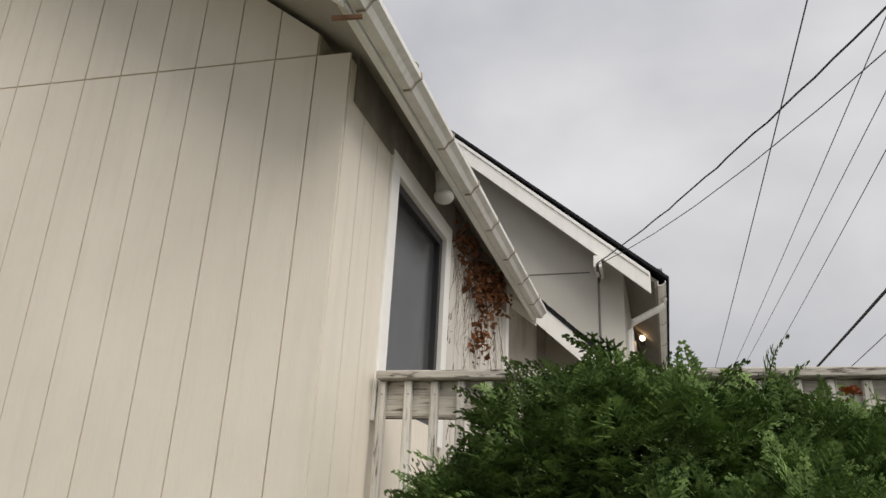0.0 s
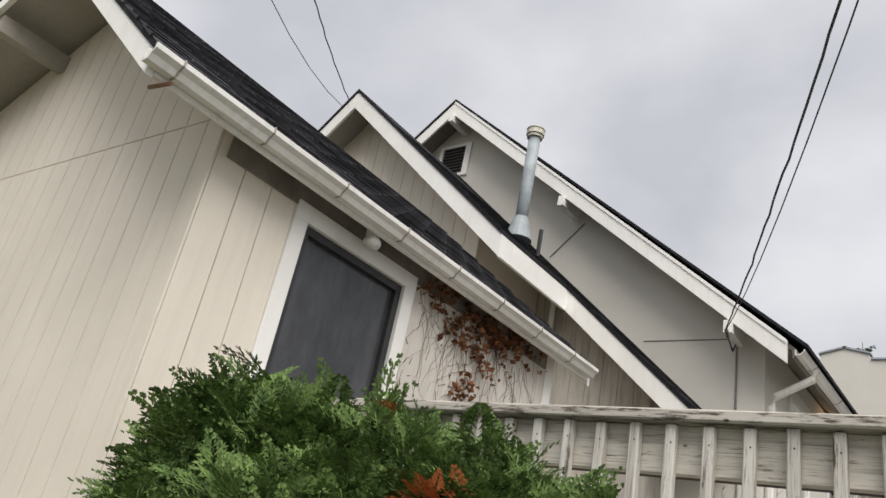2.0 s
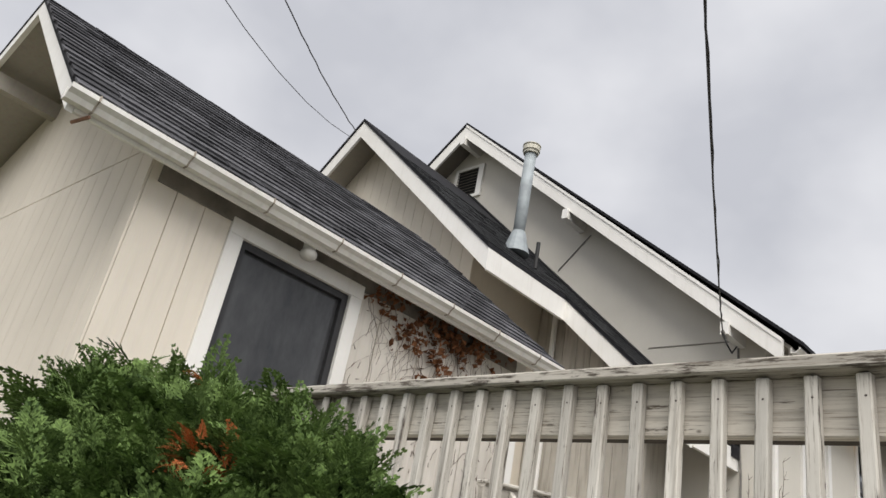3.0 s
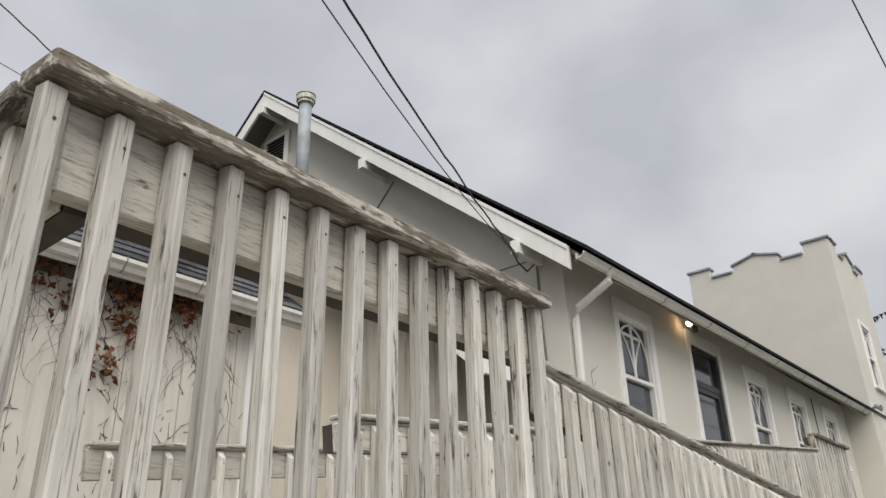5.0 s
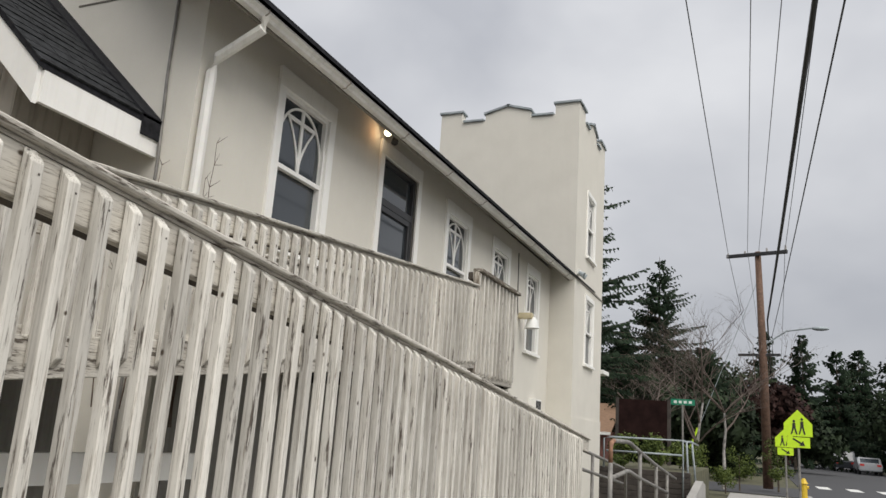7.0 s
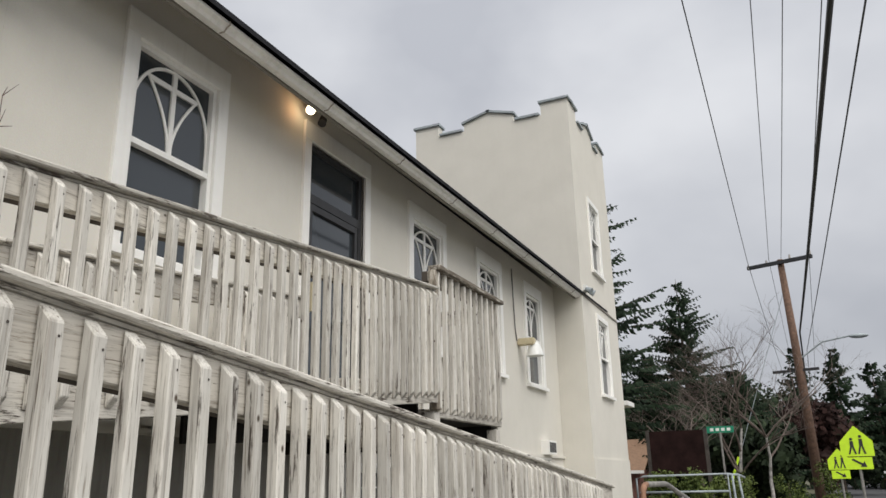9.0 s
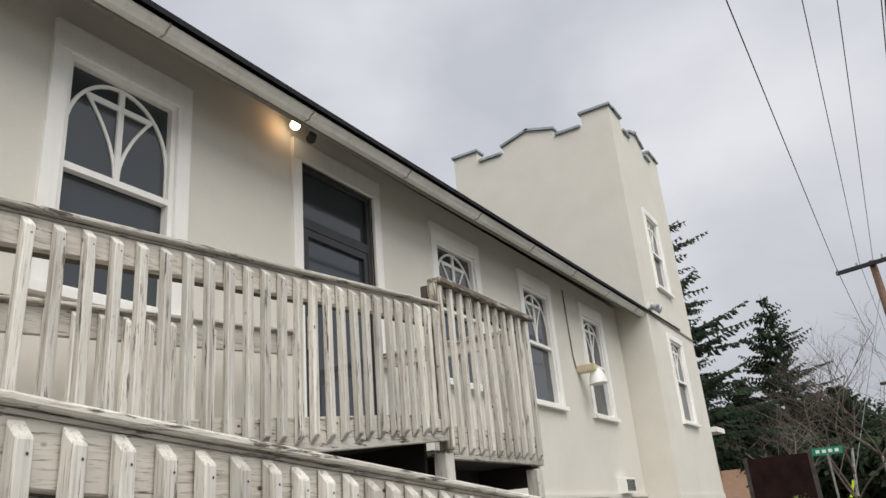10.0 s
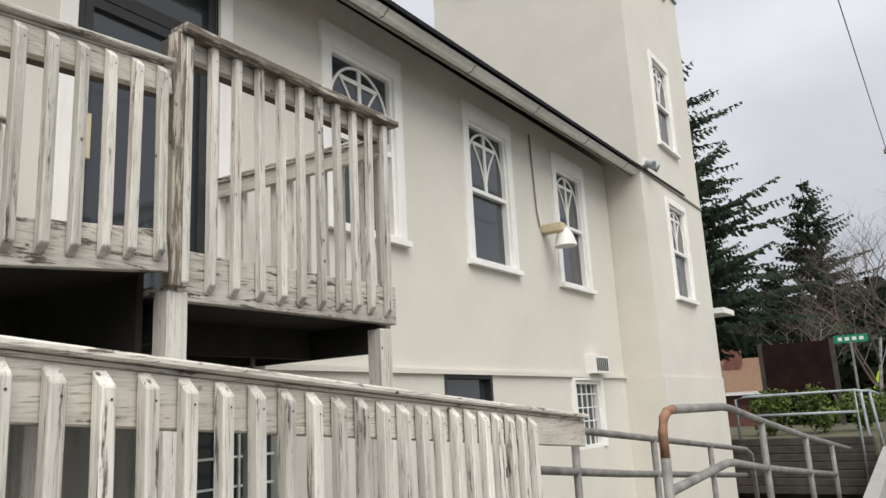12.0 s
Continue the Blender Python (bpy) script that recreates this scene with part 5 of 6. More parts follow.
def wire(a, b, sag, r, label, mat=None, n=24, group="overhead wires", kink=0.0):
    a, b = Vector(a), Vector(b)
    q = random.Random(len(label))
    n = 110 if kink else n
    bm = bmesh.new()
    tube(bm, [a.lerp(b, i / n) - Vector((0, 0, sag * 4 * (i / n) * (1 - i / n))) + Vector((q.uniform(-1, 1), q.uniform(-1, 1), q.uniform(-1, 1))) * kink * (0 < i < n) for i in range(n + 1)], r, 6)
    return lone("overhead_wire", bm, mat or M_BLACK, label, "wire", group)


for x, xe, z, r, sg in ((2.66, 2.5, 9.58, 0.012, 0.5), (3.45, 4.4, 9.58, 0.009, 0.5), (3.9, 5.1, 9.58, 0.009, 0.5), (4.9, 4.6, 9.5, 0.010, 0.5)):
    wire((x, PY, z), (xe, -34, z + 0.6), sg, r, "thin dark power line strung along the street")
for x, z, r in ((2.66, 9.58, 0.012), (3.45, 9.58, 0.009), (3.9, 9.58, 0.009), (4.9, 9.5, 0.010)):
    wire((x, PY, z), (x + 1.6, 112, z + 0.4), 0.9, r, "thin dark power line beyond the pole")
wire((4.15, PY, 6.6), (5.7, 112, 7.2), 0.9, 0.033, "thick black cable bundle beyond the pole")
wire((4.3, PY, 5.9), (5.9, 112, 6.5), 0.9, 0.010, "thin dark telephone line beyond the pole")
wire((4.15, PY, 6.6), (4.65, -34, 7.0), 0.6, 0.033, "thick black cable bundle strung along the street")
wire((4.3, PY, 5.9), (4.85, -34, 6.4), 0.5, 0.010, "thin dark telephone line along the street")
wire((-0.47, 8.50, 4.62), (7.55, -10.8, 7.985), 1.49, 0.0075, "black service cable to the church gable", kink=0.006)
wire((-0.47, 8.50, 4.60), (7.6, -10.8, 8.88), 2.08, 0.0042, "thin service wire to the church gable")
wire((-5.05, 6.42, 7.33), (7.51, -10.83, 13.8), 2.92, 0.0075, "black service cable to the addition's gable", kink=0.009)
wire((-5.15, 6.42, 7.26), (7.4, -10.82, 13.79), 4.1, 0.0045, "thin wire to the addition's gable")
guy = thing("guy_wire", (0.6, 37.8, GROUND), "pole guy wire with a yellow plastic guard at its foot", "guy wire")
bm = bmesh.new()
tube(bm, [(0.6, 37.8, GROUND - 0.05), (3.87, 38.6, 8.4)], 0.012, 5)
part("strand", bm, M_STEEL, guy)
bm = bmesh.new()
tube(bm, [(0.70, 37.824, 0.16), (1.42, 38.0, 2.06)], 0.045, 8)
part("guard_sleeve", bm, M_YELLOWGREEN, guy, "bright yellow plastic sleeve")
sp = thing("service_pole", (7.5, -11.05, GROUND), "brown wooden service pole at the kerb", "utility pole")
bm = bmesh.new()
tube(bm, [(7.5, -11.05, GROUND), (7.5, -11.05, 14.2)], 0.26, 10, 0.09)
part("shaft", bm, M_POLE, sp)
ph = thing("service_bracket", (-0.47, 8.5, 4.55), "small metal service bracket at the church gable", "bracket")
bm = bmesh.new()
tube(bm, [(-0.47, 8.58, 4.55), (-0.47, 8.50, 4.61)], 0.02, 8)
part("hook", bm, M_PIPE, ph)
bm = bmesh.new()
tube(bm, [(-0.47, 8.5, 4.61), (-0.44, 8.54, 4.48), (-0.47, 8.75, 4.45), (-0.5, 8.97, 4.62)], 0.009, 6)
part("drip_loop", bm, M_BLACK, ph)

# ---- vines on the annex wall ----
vine = thing("dry_vine", (NX, 4.8, 2.2), "withered brown creeper with curled leaves on the annex wall", "creeper")
r = random.Random(11)
bm = bmesh.new()
bl2 = bmesh.new()
for i in range(64):
    y, z = min(max(r.gauss(4.9, 0.45), 4.15), 5.85), r.uniform(3.05, 3.38)
    pts = [(NX + 0.02, y, z)]
    dy = r.uniform(-0.05, 0.05)
    for k in range(r.randint(4, 14)):
        y += dy + r.uniform(-0.035, 0.035)
        z -= r.uniform(0.015, 0.075)
        pts.append((NX + 0.016 + r.uniform(0, 0.012), min(max(y, 4.1), 5.93), z))
    tube(bm, pts, r.uniform(0.001, 0.0026), 4, 0.0008, False)
for i in range(1150):
    y = r.gauss(4.85, 0.36)
    if not 4.1 < y < 5.9:
        continue
    fall = 0.55 * math.exp(-((y - 4.75) / 0.28) ** 2) + 0.12
    z = 3.40 - abs(r.gauss(0, 0.10)) - r.random() ** 1.7 * fall
    if noise.noise(Vector((y * 6, z * 6, 1.0))) < -0.02:
        continue
    c = Vector((NX + r.uniform(0.02, 0.11), y, z))
    s = r.uniform(0.012, 0.034)
    u = Vector((r.uniform(-1, 1), r.uniform(-1, 1), r.uniform(-1, 1))).normalized()
    w = u.cross(Vector((r.uniform(-1, 1), r.uniform(-1, 1), r.uniform(-1, 1)))).normalized()
    q = u.cross(w) * s * 0.4
    bl2.faces.new([bl2.verts.new(c + u * s + q), bl2.verts.new(c + w * s * 0.7 + u * s * 0.1), bl2.verts.new(c - u * s + q), bl2.verts.new(c - w * s * 0.7)])
for i in range(110):
    y, z = r.uniform(4.12, 5.85), r.uniform(1.35, 3.1)
    way = r.uniform(-0.6, 0.6)
    for k in range(r.randint(3, 9)):
        step = r.uniform(0.025, 0.055)
        way += r.uniform(-0.5, 0.5)
        y2, z2 = y + step * math.sin(way), z + step * math.cos(way)
        if r.random() < 0.55 and 4.11 < min(y, y2) and max(y, y2) < 5.9 and z2 < 3.3:
            tube(bm, [(NX + 0.015, y, z), (NX + 0.017, y2, z2)], r.uniform(0.0016, 0.0034), 4, 0.001, False)
        y, z = y2, z2
tagged(part("stem_net", bm, M_VINE, vine), kind="stuff")
tagged(part("leaf_mass", bl2, M_VINELEAF, vine, "curled brown leaves"), kind="stuff")


weed = thing("wall_weed", (-0.1, 9.1, 2.6), "thin dry weed stems climbing beside the downspout", "weed")
r = random.Random(51)
for x, y, z, hgt in ((-0.12, 9.14, 2.5, 0.9), (-0.13, 9.17, 2.5, 0.6), (-0.35, 8.9, 2.6, 0.55), (-0.55, 8.85, 2.6, 0.4)):
    bm = bmesh.new()
    p = Vector((x, y, z - 1.2))
    pts = [p.copy()]
    for k in range(12):
        p = p + Vector((r.uniform(-0.01, 0.012), r.uniform(-0.02, 0.02), (hgt + 1.2) / 12))
        pts.append(p.copy())
        if k > 4:
            for e in range(2):
                d = Vector((r.uniform(0, 0.5), r.uniform(-1, 1), r.uniform(0.2, 0.9))).normalized() * r.uniform(0.04, 0.10)
                tube(bm, [p, p + d], 0.003, 4, 0.001, False)
    tube(bm, pts, 0.005, 5, 0.002, False)
    part("stalk", bm, M_VINE, weed)


# ---- the cypress bush before the landing ----
def spray(out, base, way, size, r, flat):
    """A feathery flat spray: a stem with side twigs, each a row of narrow scales; quads go into out."""
    way = way.normalized()
    side = way.cross(flat).normalized()
    up = side.cross(way)
    n = 7
    for i in range(1, n + 1):
        t = i / n
        c = base + way * size * t + up * size * (0.10 * math.sin(t * 2.6) - 0.16 * t * t)
        ln = size * (0.50 * (1 - t) + 0.10)
        for s in (-1, 1):
            d = (way * 0.85 + side * s * 0.75 + up * r.uniform(-0.25, 0.25)).normalized()
            e = c + d * ln
            wn = d.cross(up).normalized()
            wv = wn * size * 0.027
            m1 = c.lerp(e, 0.45) + up * size * 0.02
            out.append((c - wv * 0.5, m1 - wv * 1.3, e, m1 + wv * 1.3))
            for q in (0.3, 0.62):
                c2 = c.lerp(e, q)
                for s2 in (-1, 1):
                    d2 = (d * 0.8 + wn * s2 * 0.75 + up * r.uniform(-0.2, 0.2)).normalized()
                    e2 = c2 + d2 * ln * 0.40
                    w2 = d2.cross(up).normalized() * size * 0.027
                    m2 = c2.lerp(e2, 0.5)
                    out.append((c2, m2 - w2, e2, m2 + w2))


def quad_part(name, quads, material, parent, label=""):
    me = bpy.data.meshes.new(name)
    me.from_pydata([tuple(p) for q in quads for p in q], [], [(4 * i, 4 * i + 1, 4 * i + 2, 4 * i + 3) for i in range(len(quads))])
    me.materials.append(material)
    return tagged(adopt(new(name, me), parent), label)


bush = thing("cypress_bush", (0.6, 2.35, GROUND), "large dense green cypress bush with a few rust-brown dead sprays", "bush")
r = random.Random(21)
LOBES = [(-0.10, 2.42, 1.46, 0.30, 0.30, 0.55), (0.20, 2.36, 1.44, 0.34, 0.34, 0.56), (0.56, 2.42, 1.35, 0.36, 0.34, 0.55), (0.84, 2.50, 1.28, 0.30, 0.32, 0.56),
         (1.12, 2.54, 1.16, 0.30, 0.30, 0.54), (1.42, 2.56, 0.98, 0.30, 0.30, 0.50), (-0.36, 2.52, 1.25, 0.26, 0.26, 0.52), (-0.58, 2.60, 1.08, 0.22, 0.22, 0.52),
         (0.12, 2.10, 1.04, 0.36, 0.28, 0.58), (0.50, 2.10, 1.10, 0.40, 0.30, 0.60), (0.92, 2.26, 1.02, 0.40, 0.32, 0.58), (1.28, 2.42, 0.84, 0.40, 0.32, 0.54)]
DEAD = [(Vector((0.90, 2.26, 1.70)), 0.065), (Vector((0.70, 2.33, 1.94)), 0.015)]
live, dead = [], []
for lx, ly, lz, ax, ay, az in LOBES:
    for i in range(1450):
        n = Vector((r.gauss(0, 1), r.gauss(-0.1, 1), r.gauss(0.3, 1))).normalized()
        if n.z < -0.45:
            continue
        depth = 1.0 - 0.24 * r.random() ** 2
        c = Vector((lx + n.x * ax * depth, ly + n.y * ay * depth, lz + n.z * az * depth))
        lump = noise.noise(c * 4.2)
        c += n * (0.13 * lump + 0.06 * noise.noise(c * 9.0))
        if c.y > 2.94 or c.z < 0.4:
            continue
        way = (n * 0.8 + Vector((r.uniform(-0.7, 0.7), r.uniform(-0.7, 0.7), r.uniform(-0.35, 0.15)))).normalized()
        flat = Vector((r.uniform(-0.6, 0.6), r.uniform(-0.6, 0.6), 1)).normalized()
        gone = any((c - p).length < q * r.uniform(0.6, 1.3) for p, q in DEAD)
        spray(dead if gone else live, c, way, r.uniform(0.075, 0.17) * (1.3 if r.random() < 0.08 else 1), r, flat)
for p, q in DEAD:
    for i in range(int(420 * q)):
        n = Vector((r.uniform(-1, 1), r.uniform(-1.4, 0), r.uniform(-0.6, 0.8))).normalized()
        spray(dead, p + n * q * 0.7 + Vector((0, -0.06, 0.02)), n, r.uniform(0.035, 0.065), r, Vector((0.2, 0.1, 1)).normalized())
quad_part("foliage", live, M_CYPRESS, bush, "feathery green sprays")
quad_part("dead_foliage", dead, M_CYPRESS_DEAD, bush, "rust-brown dead sprays")
# stems, plus dark ellipsoids that stand in for the shade between sprays
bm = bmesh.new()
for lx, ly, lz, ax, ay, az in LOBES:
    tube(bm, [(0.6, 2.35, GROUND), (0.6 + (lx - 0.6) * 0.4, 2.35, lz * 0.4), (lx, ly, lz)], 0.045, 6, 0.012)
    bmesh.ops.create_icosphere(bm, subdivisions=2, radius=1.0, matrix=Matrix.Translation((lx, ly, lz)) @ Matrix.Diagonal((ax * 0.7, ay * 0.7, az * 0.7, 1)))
part("stems_and_shade_core", bm, M_CONIFER, bush)


# ---- trees ----
def conifer(x, y, height, radius, base, seed, label, mat, dens=1.0, lean=0.0, fine=1.0):
    r = random.Random(seed)
    ob = thing("conifer_tree", (x, y, GROUND), label, "tree", "conifers")
    bm = bmesh.new()
    tube(bm, [(x, y, GROUND - 0.1), (x + lean * 0.5, y, height * 0.5), (x + lean, y, height)], 0.02 * height, 8, 0.01)
    part("trunk", bm, M_BARK, ob)
    quads, limbs = [], bmesh.new()
    z = base
    while z < height * 0.99:
        t = (z - base) / (height - base)
        reach = radius * (1 - t) ** 0.85 + 0.10
        lift = 0.42 * t - 0.02
        for k in range(int((3 + 3 * r.random()) * dens) + 2):
            a = r.uniform(0, 2 * math.pi)
            ln = reach * (r.uniform(0.35, 0.85) if r.random() < 0.7 else r.uniform(0.85, 1.3))
            d = Vector((math.cos(a), math.sin(a), 0))
            s = Vector((-d.y, d.x, 0))
            c0 = Vector((x + lean * z / height, y, z + r.uniform(-0.4, 0.4) * height * 0.026))
            step = 0.20 / fine
            m = max(3, int(ln / step))
            droop = r.uniform(0.05, 0.38)
            path = [c0 + d * ln * q + Vector((0, 0, ln * (lift * q - droop * q + 0.34 * droop * 2 * q * q))) for q in [j / m for j in range(m + 1)]]
            if ln > 1.0:
                tube(limbs, path[::max(1, m // 3)], 0.03, 4, 0.008, False)
            for j in range(1, m + 1):
                q = j / m
                c = path[j]
                w = (0.20 + 0.30 * (1 - q) * min(1.0, ln / 2)) / fine ** 0.7
                for e in (-1, 1):
                    for f in range(2):
                        tip = c + (d * r.uniform(0.35, 0.9) + s * e * r.uniform(0.45, 1.0)).normalized() * w * r.uniform(0.7, 1.2) + Vector((0, 0, w * r.uniform(-0.85, 0.15)))
                        o = Vector((0, 0, w * 0.26))
                        mid = c.lerp(tip, 0.55)
                        quads.append((c + o * 0.6, mid + s * w * 0.17 + o, tip, mid - s * w * 0.17 - o))
                if q > 0.85:
                    tip = c + d * w * 0.9 + Vector((0, 0, w * 0.25))
                    quads.append((c, c.lerp(tip, 0.5) + s * w * 0.14, tip, c.lerp(tip, 0.5) - s * w * 0.14))
        z += height * 0.026 * r.uniform(0.7, 1.3)
    part("limb_frame", limbs, M_BARK, ob)
    quad_part("crown", quads, mat, ob, "dark green needle branches")
    return ob


def bare_tree(x, y, height, seed, label, trunk_mat, spread=0.5, levels=5):
    r = random.Random(seed)
    ob = thing("bare_tree", (x, y, GROUND), label, "tree", "bare trees")
    bt, bw = bmesh.new(), bmesh.new()

    def grow(p, d, ln, rad, lvl):
        q = p
        pts = [p]
        for k in range(4):
            d = (d + Vector((r.uniform(-1, 1), r.uniform(-1, 1), r.uniform(-0.6, 0.8))) * 0.17).normalized()
            q = q + d * ln / 4
            pts.append(q)
        tube(bt if lvl < 1 else bw, pts, rad, 6 if lvl < 2 else 4, rad * 0.55, False)
        if lvl >= levels:
            return
        for k in range(r.randint(2, 4) if lvl else 5):
            a = r.uniform(0, 2 * math.pi)
            nd = (d * 0.7 + Vector((math.cos(a), math.sin(a), r.uniform(-0.1, 0.6))) * spread * 1.3).normalized()
            grow(pts[r.randint(2, 4)], nd, ln * r.uniform(0.55, 0.8), rad * 0.5, lvl + 1)
    grow(Vector((x, y, GROUND)), Vector((0.03, 0, 1)), height * 0.42, height * 0.0105, 0)
    part("trunk", bt, trunk_mat, ob, "pale mottled trunk")
    tagged(part("twig_mass", bw, M_TWIG, ob, "fine bare twigs"), kind="stuff")
    return ob


def clump_tree(x, y, height, radius, seed, label, mat, name="leafy_tree", group="street trees", base=None, n=2600, leaf=0.22):
    r = random.Random(seed)
    ob = thing(name, (x, y, GROUND), label, "shrub" if name == "shrub" else "tree", group)
    bm = bmesh.new()
    base = height * 0.25 if base is None else base
    tube(bm, [(x, y, GROUND - 0.05), (x, y, height * 0.7)], max(0.03, 0.02 * height), 7, 0.02)
    part("trunk", bm, M_BARK, ob)
    lobes = []
    for i in range(14):
        a = r.uniform(0, 2 * math.pi)
        q = radius * math.sqrt(r.random()) * 0.75
        lobes.append((Vector((x + q * math.cos(a), y + q * math.sin(a), base + (height - base) * r.uniform(0.15, 0.82))), radius * r.uniform(0.28, 0.5)))
    bm = bmesh.new()
    for i in range(n):
        c, q = r.choice(lobes)
        nv = Vector((r.gauss(0, 1), r.gauss(0, 1), r.gauss(0, 0.8))).normalized()
        p = c + nv * q * (1 - 0.4 * r.random() ** 2)
        s = leaf * r.uniform(0.5, 1.2)
        u = Vector((r.uniform(-1, 1), r.uniform(-1, 1), r.uniform(-1, 1))).normalized()
        w = u.cross(nv).normalized()
        bm.faces.new([bm.verts.new(p + u * s), bm.verts.new(p + w * s * 0.6), bm.verts.new(p - u * s), bm.verts.new(p - w * s * 0.6)])
    part("crown", bm, mat, ob)
    return ob


conifer(-3.2, 34.5, 14.0, 4.2, 3.2, 31, "tall dark fir with ragged drooping branches behind the tower", M_CONIFER, 1.5, fine=1.25)
conifer(-1.9, 54.0, 13.0, 5.2, 1.0, 32, "tall dark fir with a pointed ragged top", M_CONIFER, 1.25, fine=1.1)
conifer(-7.5, 56.0, 13.0, 4.5, 1.0, 33, "dark fir standing in a row of trees", M_CONIFER, 2.0)
conifer(-4.6, 57.5, 9.0, 4.5, 0.4, 44, "broad dark fir in the row behind the brick house", M_CONIFER, 2.2)
conifer(0.6, 56.0, 7.5, 4.6, 0.3, 45, "low broad dark fir behind the crossing", M_CONIFER, 2.2)
conifer(-2.2, 49.0, 6.0, 3.2, 0.3, 46, "low broad dark fir beside the brick house", M_CONIFER, 2.2)
conifer(4.6, 95.0, 14.0, 4.0, 1.0, 34, "slim dark fir far down the street", M_CONIFER, fine=0.5)
conifer(8.2, 92.0, 13.2, 4.5, 1.0, 35, "dark fir far down the street", M_CONIFER, fine=0.5)
conifer(11.6, 95.0, 12.2, 4.5, 1.0, 36, "dark fir far down the street", M_CONIFER, fine=0.5)
conifer(16.5, 88.0, 12.0, 6.0, 0.8, 37, "broad dark fir beside the street", M_CONIFER, 1.3, fine=0.5)
conifer(14.0, 98.0, 12.5, 5.5, 0.8, 38, "dark fir beside the street", M_CONIFER, 1.2, fine=0.5)
conifer(20.5, 80.0, 11.0, 6.0, 0.8, 39, "broad dark fir beside the street", M_CONIFER, 1.2, fine=0.5)
bare_tree(1.55, 34.5, 7.2, 41, "leafless tree with a pale mottled trunk at the crossing", M_BIRCH, 0.55)
bare_tree(2.45, 35.5, 6.6, 42, "leafless birch with a pale trunk at the crossing", M_BIRCH, 0.5)
bare_tree(0.2, 38.0, 6.6, 43, "leafless grey-twigged tree behind the crossing", M_BARK, 0.7)
for i, (x, y, h, q, mt) in enumerate(((-1.2, 54, 6.2, 3.4, M_FARTREE), (1.2, 47, 4.6, 3.0, M_FARTREE), (-4.5, 58, 7.0, 4.0, M_FARTREE), (0.5, 62, 6.6, 4.2, M_FARTREE), (3.4, 60, 6.0, 3.0, M_REDTREE), (6.3, 70, 6.4, 3.2, M_FARTREE), (2.0, 75, 8.0, 5.0, M_FARTREE), (8.5, 98, 6.6, 4.0, M_FARTREE), (12, 100, 7.5, 5.0, M_FARTREE), (17, 82, 7.5, 4.5, M_FARTREE), (22, 78, 8.0, 5.0, M_FARTREE), (-10, 55, 8.0, 5.0, M_FARTREE))):
    clump_tree(x, y, h, q, 60 + i, "dark reddish-brown leafy tree far behind" if mt is M_REDTREE else "dark green leafy tree in the far row", mt, base=0.3, n=5200, leaf=0.27)
for i, (x, y, h, q) in enumerate(((0.4, 25.6, 1.55, 0.5), (1.2, 26.2, 1.6, 0.55), (1.85, 26.8, 1.5, 0.5), (3.0, 36.0, 1.6, 0.6), (4.35, 37.6, 2.0, 0.6), (2.6, 33.5, 0.7, 0.5), (1.6, 33.0, 1.2, 0.6))):
    clump_tree(x, y, h, q, 80 + i, "yellow-green shrub in the planted corner", M_SHRUB, "shrub", "shrubs", base=0.1 if y > 32 else 0.75, n=1300, leaf=0.045)

# ---- the house over the crossing and vehicles ----
hs = thing("brick_house", (-5.5, 47.0, GROUND), "low brick house with a tan shingle roof", "house")
bm = bmesh.new()
box(bm, -10.0, -3.6, 45.5, 52.0, GROUND, 1.75)
part("wall", bm, M_BRICK, hs, "red-brown brick wall")
bm = bmesh.new()
for a, b in ((45.0, 48.7), (52.4, 48.7)):
    prism(bm, [(a, 1.68), (b, 3.3), (b, 3.2), (a, 1.58)], 7.0, lambda u, v, d: (-10.3 + d, u, v))
part("roof", bm, M_TANROOF, hs, "tan shingle roof")
bm = bmesh.new()
box(bm, -10.3, -3.3, 44.93, 45.0, 1.56, 1.70)
part("gutter", bm, M_GUTTER, hs)
bm = bmesh.new()
box(bm, -5.6, -4.9, 47.4, 48.1, 2.4, 3.75)
part("chimney", bm, M_BRICK, hs)
nb = thing("neighbour_eave", (-1.6, 27.0, 3.2), "white eave corner of a low porch behind the tower", "eave")
bm = bmesh.new()
box(bm, -2.6, 0.02, 24.6, 25.4, 3.02, 3.12)
part("fascia", bm, M_TRIM, nb)
for x in (-2.4, -0.6):
    bm = bmesh.new()
    box(bm, x - 0.06, x + 0.06, 24.9, 25.02, GROUND, 3.02)
    part("porch_post", bm, M_TRIM, nb)


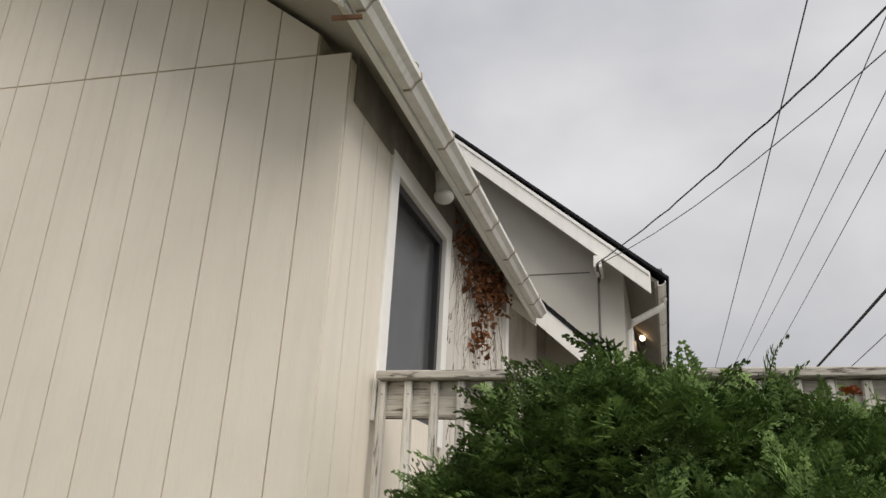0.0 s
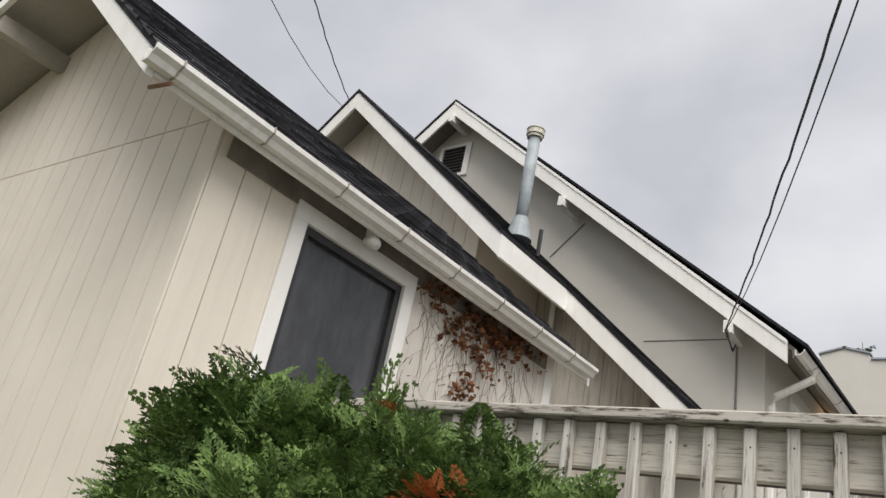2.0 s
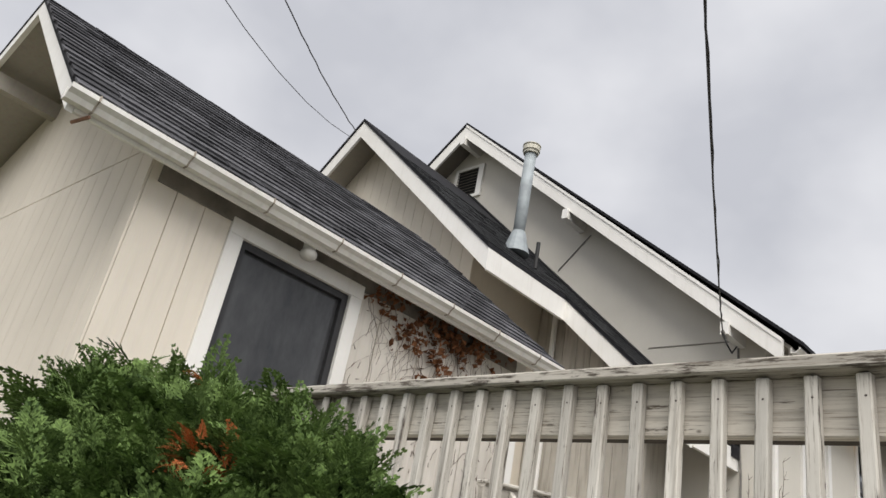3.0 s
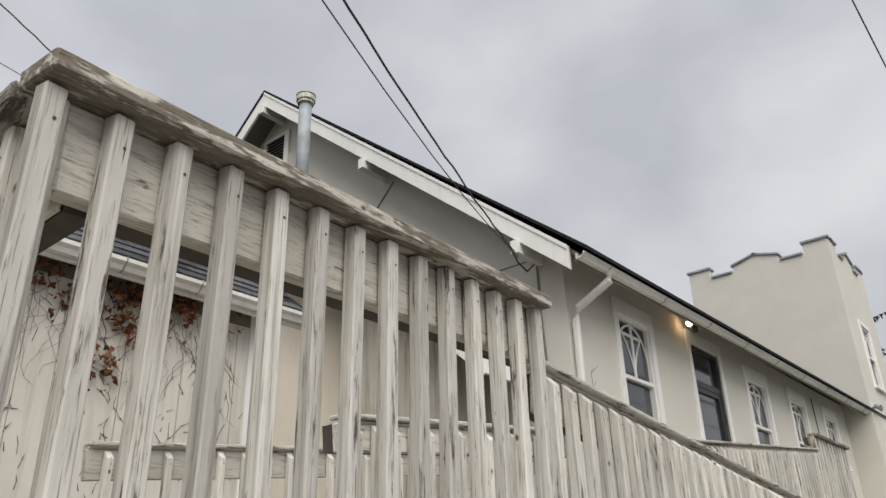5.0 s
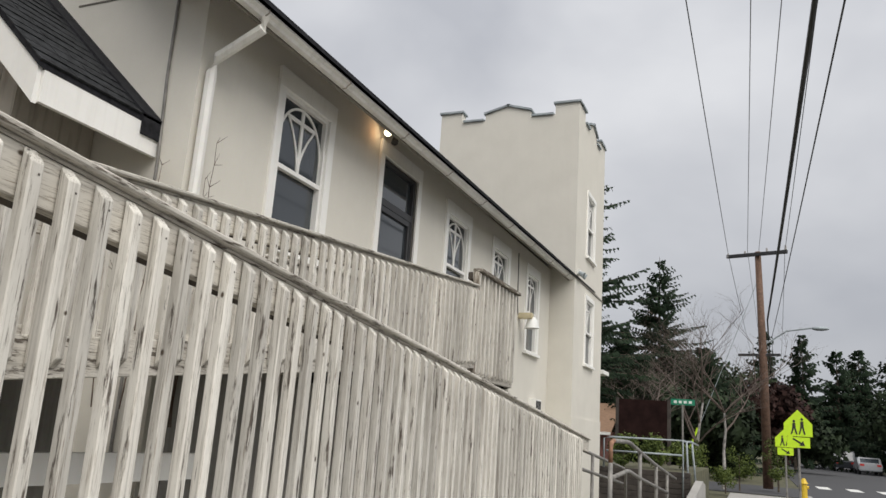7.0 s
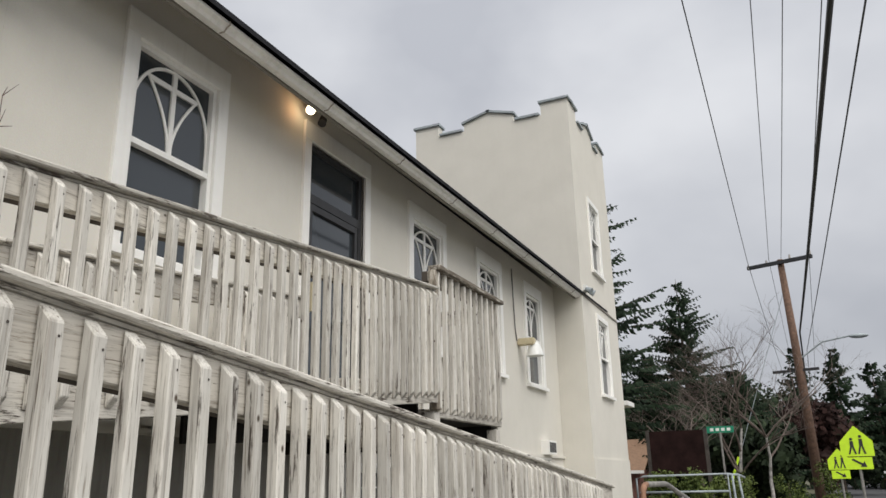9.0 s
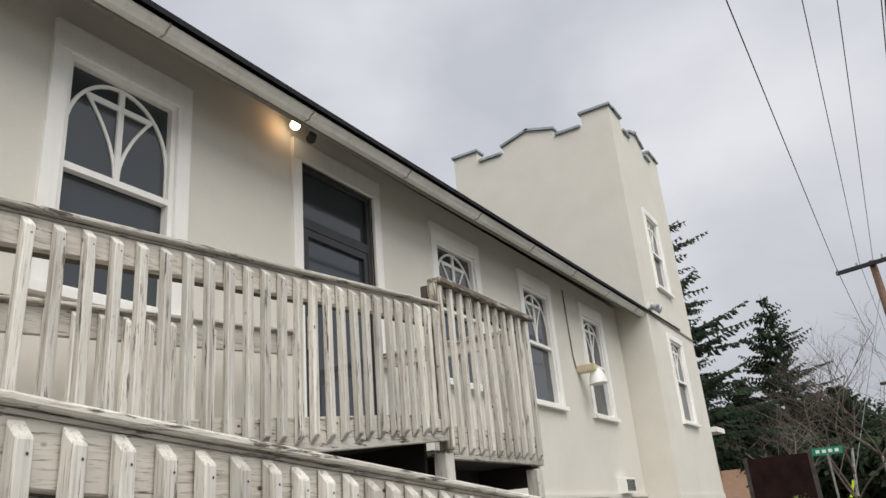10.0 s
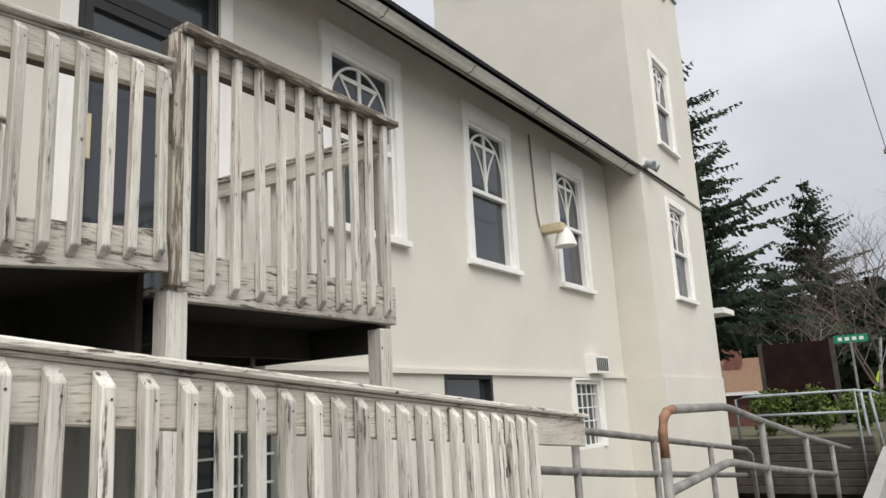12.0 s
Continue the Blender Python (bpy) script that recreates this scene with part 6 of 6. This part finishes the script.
def car(x, y, mat, label, w=1.8, h=1.45, l=4.4):
    ob = thing("parked_car", (x, y, GROUND - 0.1), label, "car", "cars on the street")
    g = GROUND - 0.1
    bm = bmesh.new()
    prism(bm, [(0, 0.35), (0, 0.95), (0.5, 1.0), (1.0, h), (2.7, h), (3.4, 0.98), (l, 0.85), (l, 0.35)], w, lambda u, v, d: (x - w / 2 + d, y + u, g + v))
    bevel(bm, 0.08, 2)
    part("body", bm, mat, ob)
    bm = bmesh.new()
    prism(bm, [(0.49, 1.03), (0.94, h - 0.08), (0.93, h - 0.09), (0.48, 1.02)], w * 0.8, lambda u, v, d: (x - w * 0.4 + d, y + u - 0.03, g + v))
    part("rear_window", bm, M_GLASS, ob)
    for s in (-1, 1):
        bm = bmesh.new()
        box(bm, x + s * w * 0.36 - 0.16, x + s * w * 0.36 + 0.16, y - 0.02, y + 0.05, g + 0.75, g + 0.92)
        part("tail_lamp", bm, M_REDLAMP, ob)
        for yy in (0.8, 3.5):
            bm = bmesh.new()
            tube(bm, [(x + s * (w / 2 - 0.2), y + yy, g + 0.32), (x + s * (w / 2 + 0.01), y + yy, g + 0.32)], 0.32, 14)
            part("wheel", bm, M_BLACK, ob)
    return ob


car(12.6, 81.0, M_CARSILVER, "silver car seen from behind on the street")
car(11.2, 87.0, M_CARDARK, "dark van seen from behind on the street", 1.9, 1.9, 4.6)

# ---- shingle tabs of the annex roof ----
co, si = 1 / math.hypot(1, NS), NS / math.hypot(1, NS)
TAB = [mesh_of("shingle", shingle_mesh(w, 0.165, "shingle"), M_SHINGLE) for w in (0.262, 0.252)]
r = random.Random(77)
length = (-0.77 - RX) / co
rows = int(length / 0.145)
basis = Matrix(((0, -co, si), (1, 0, 0), (0, si, co))).to_4x4()
for row in range(rows + 1):
    s = row * 0.145
    for k in range(17):
        y = 1.93 + 0.13 + k * 0.2635 - (0.13 if row % 2 else 0)
        if y < 2.04:
            y = 2.05 if k == 0 else y
        if y > 6.10:
            continue
        p = Vector((-0.765 - s * co, y, n_top(-0.765 - s * co) + 0.002))
        m = Matrix.Translation(p) @ basis @ Matrix.Rotation(r.uniform(0.0, 0.038), 4, "X") @ Matrix.Rotation(r.uniform(-0.012, 0.012), 4, "Z")
        piece("shingle", TAB[r.randint(0, 1)], m, roof_n)
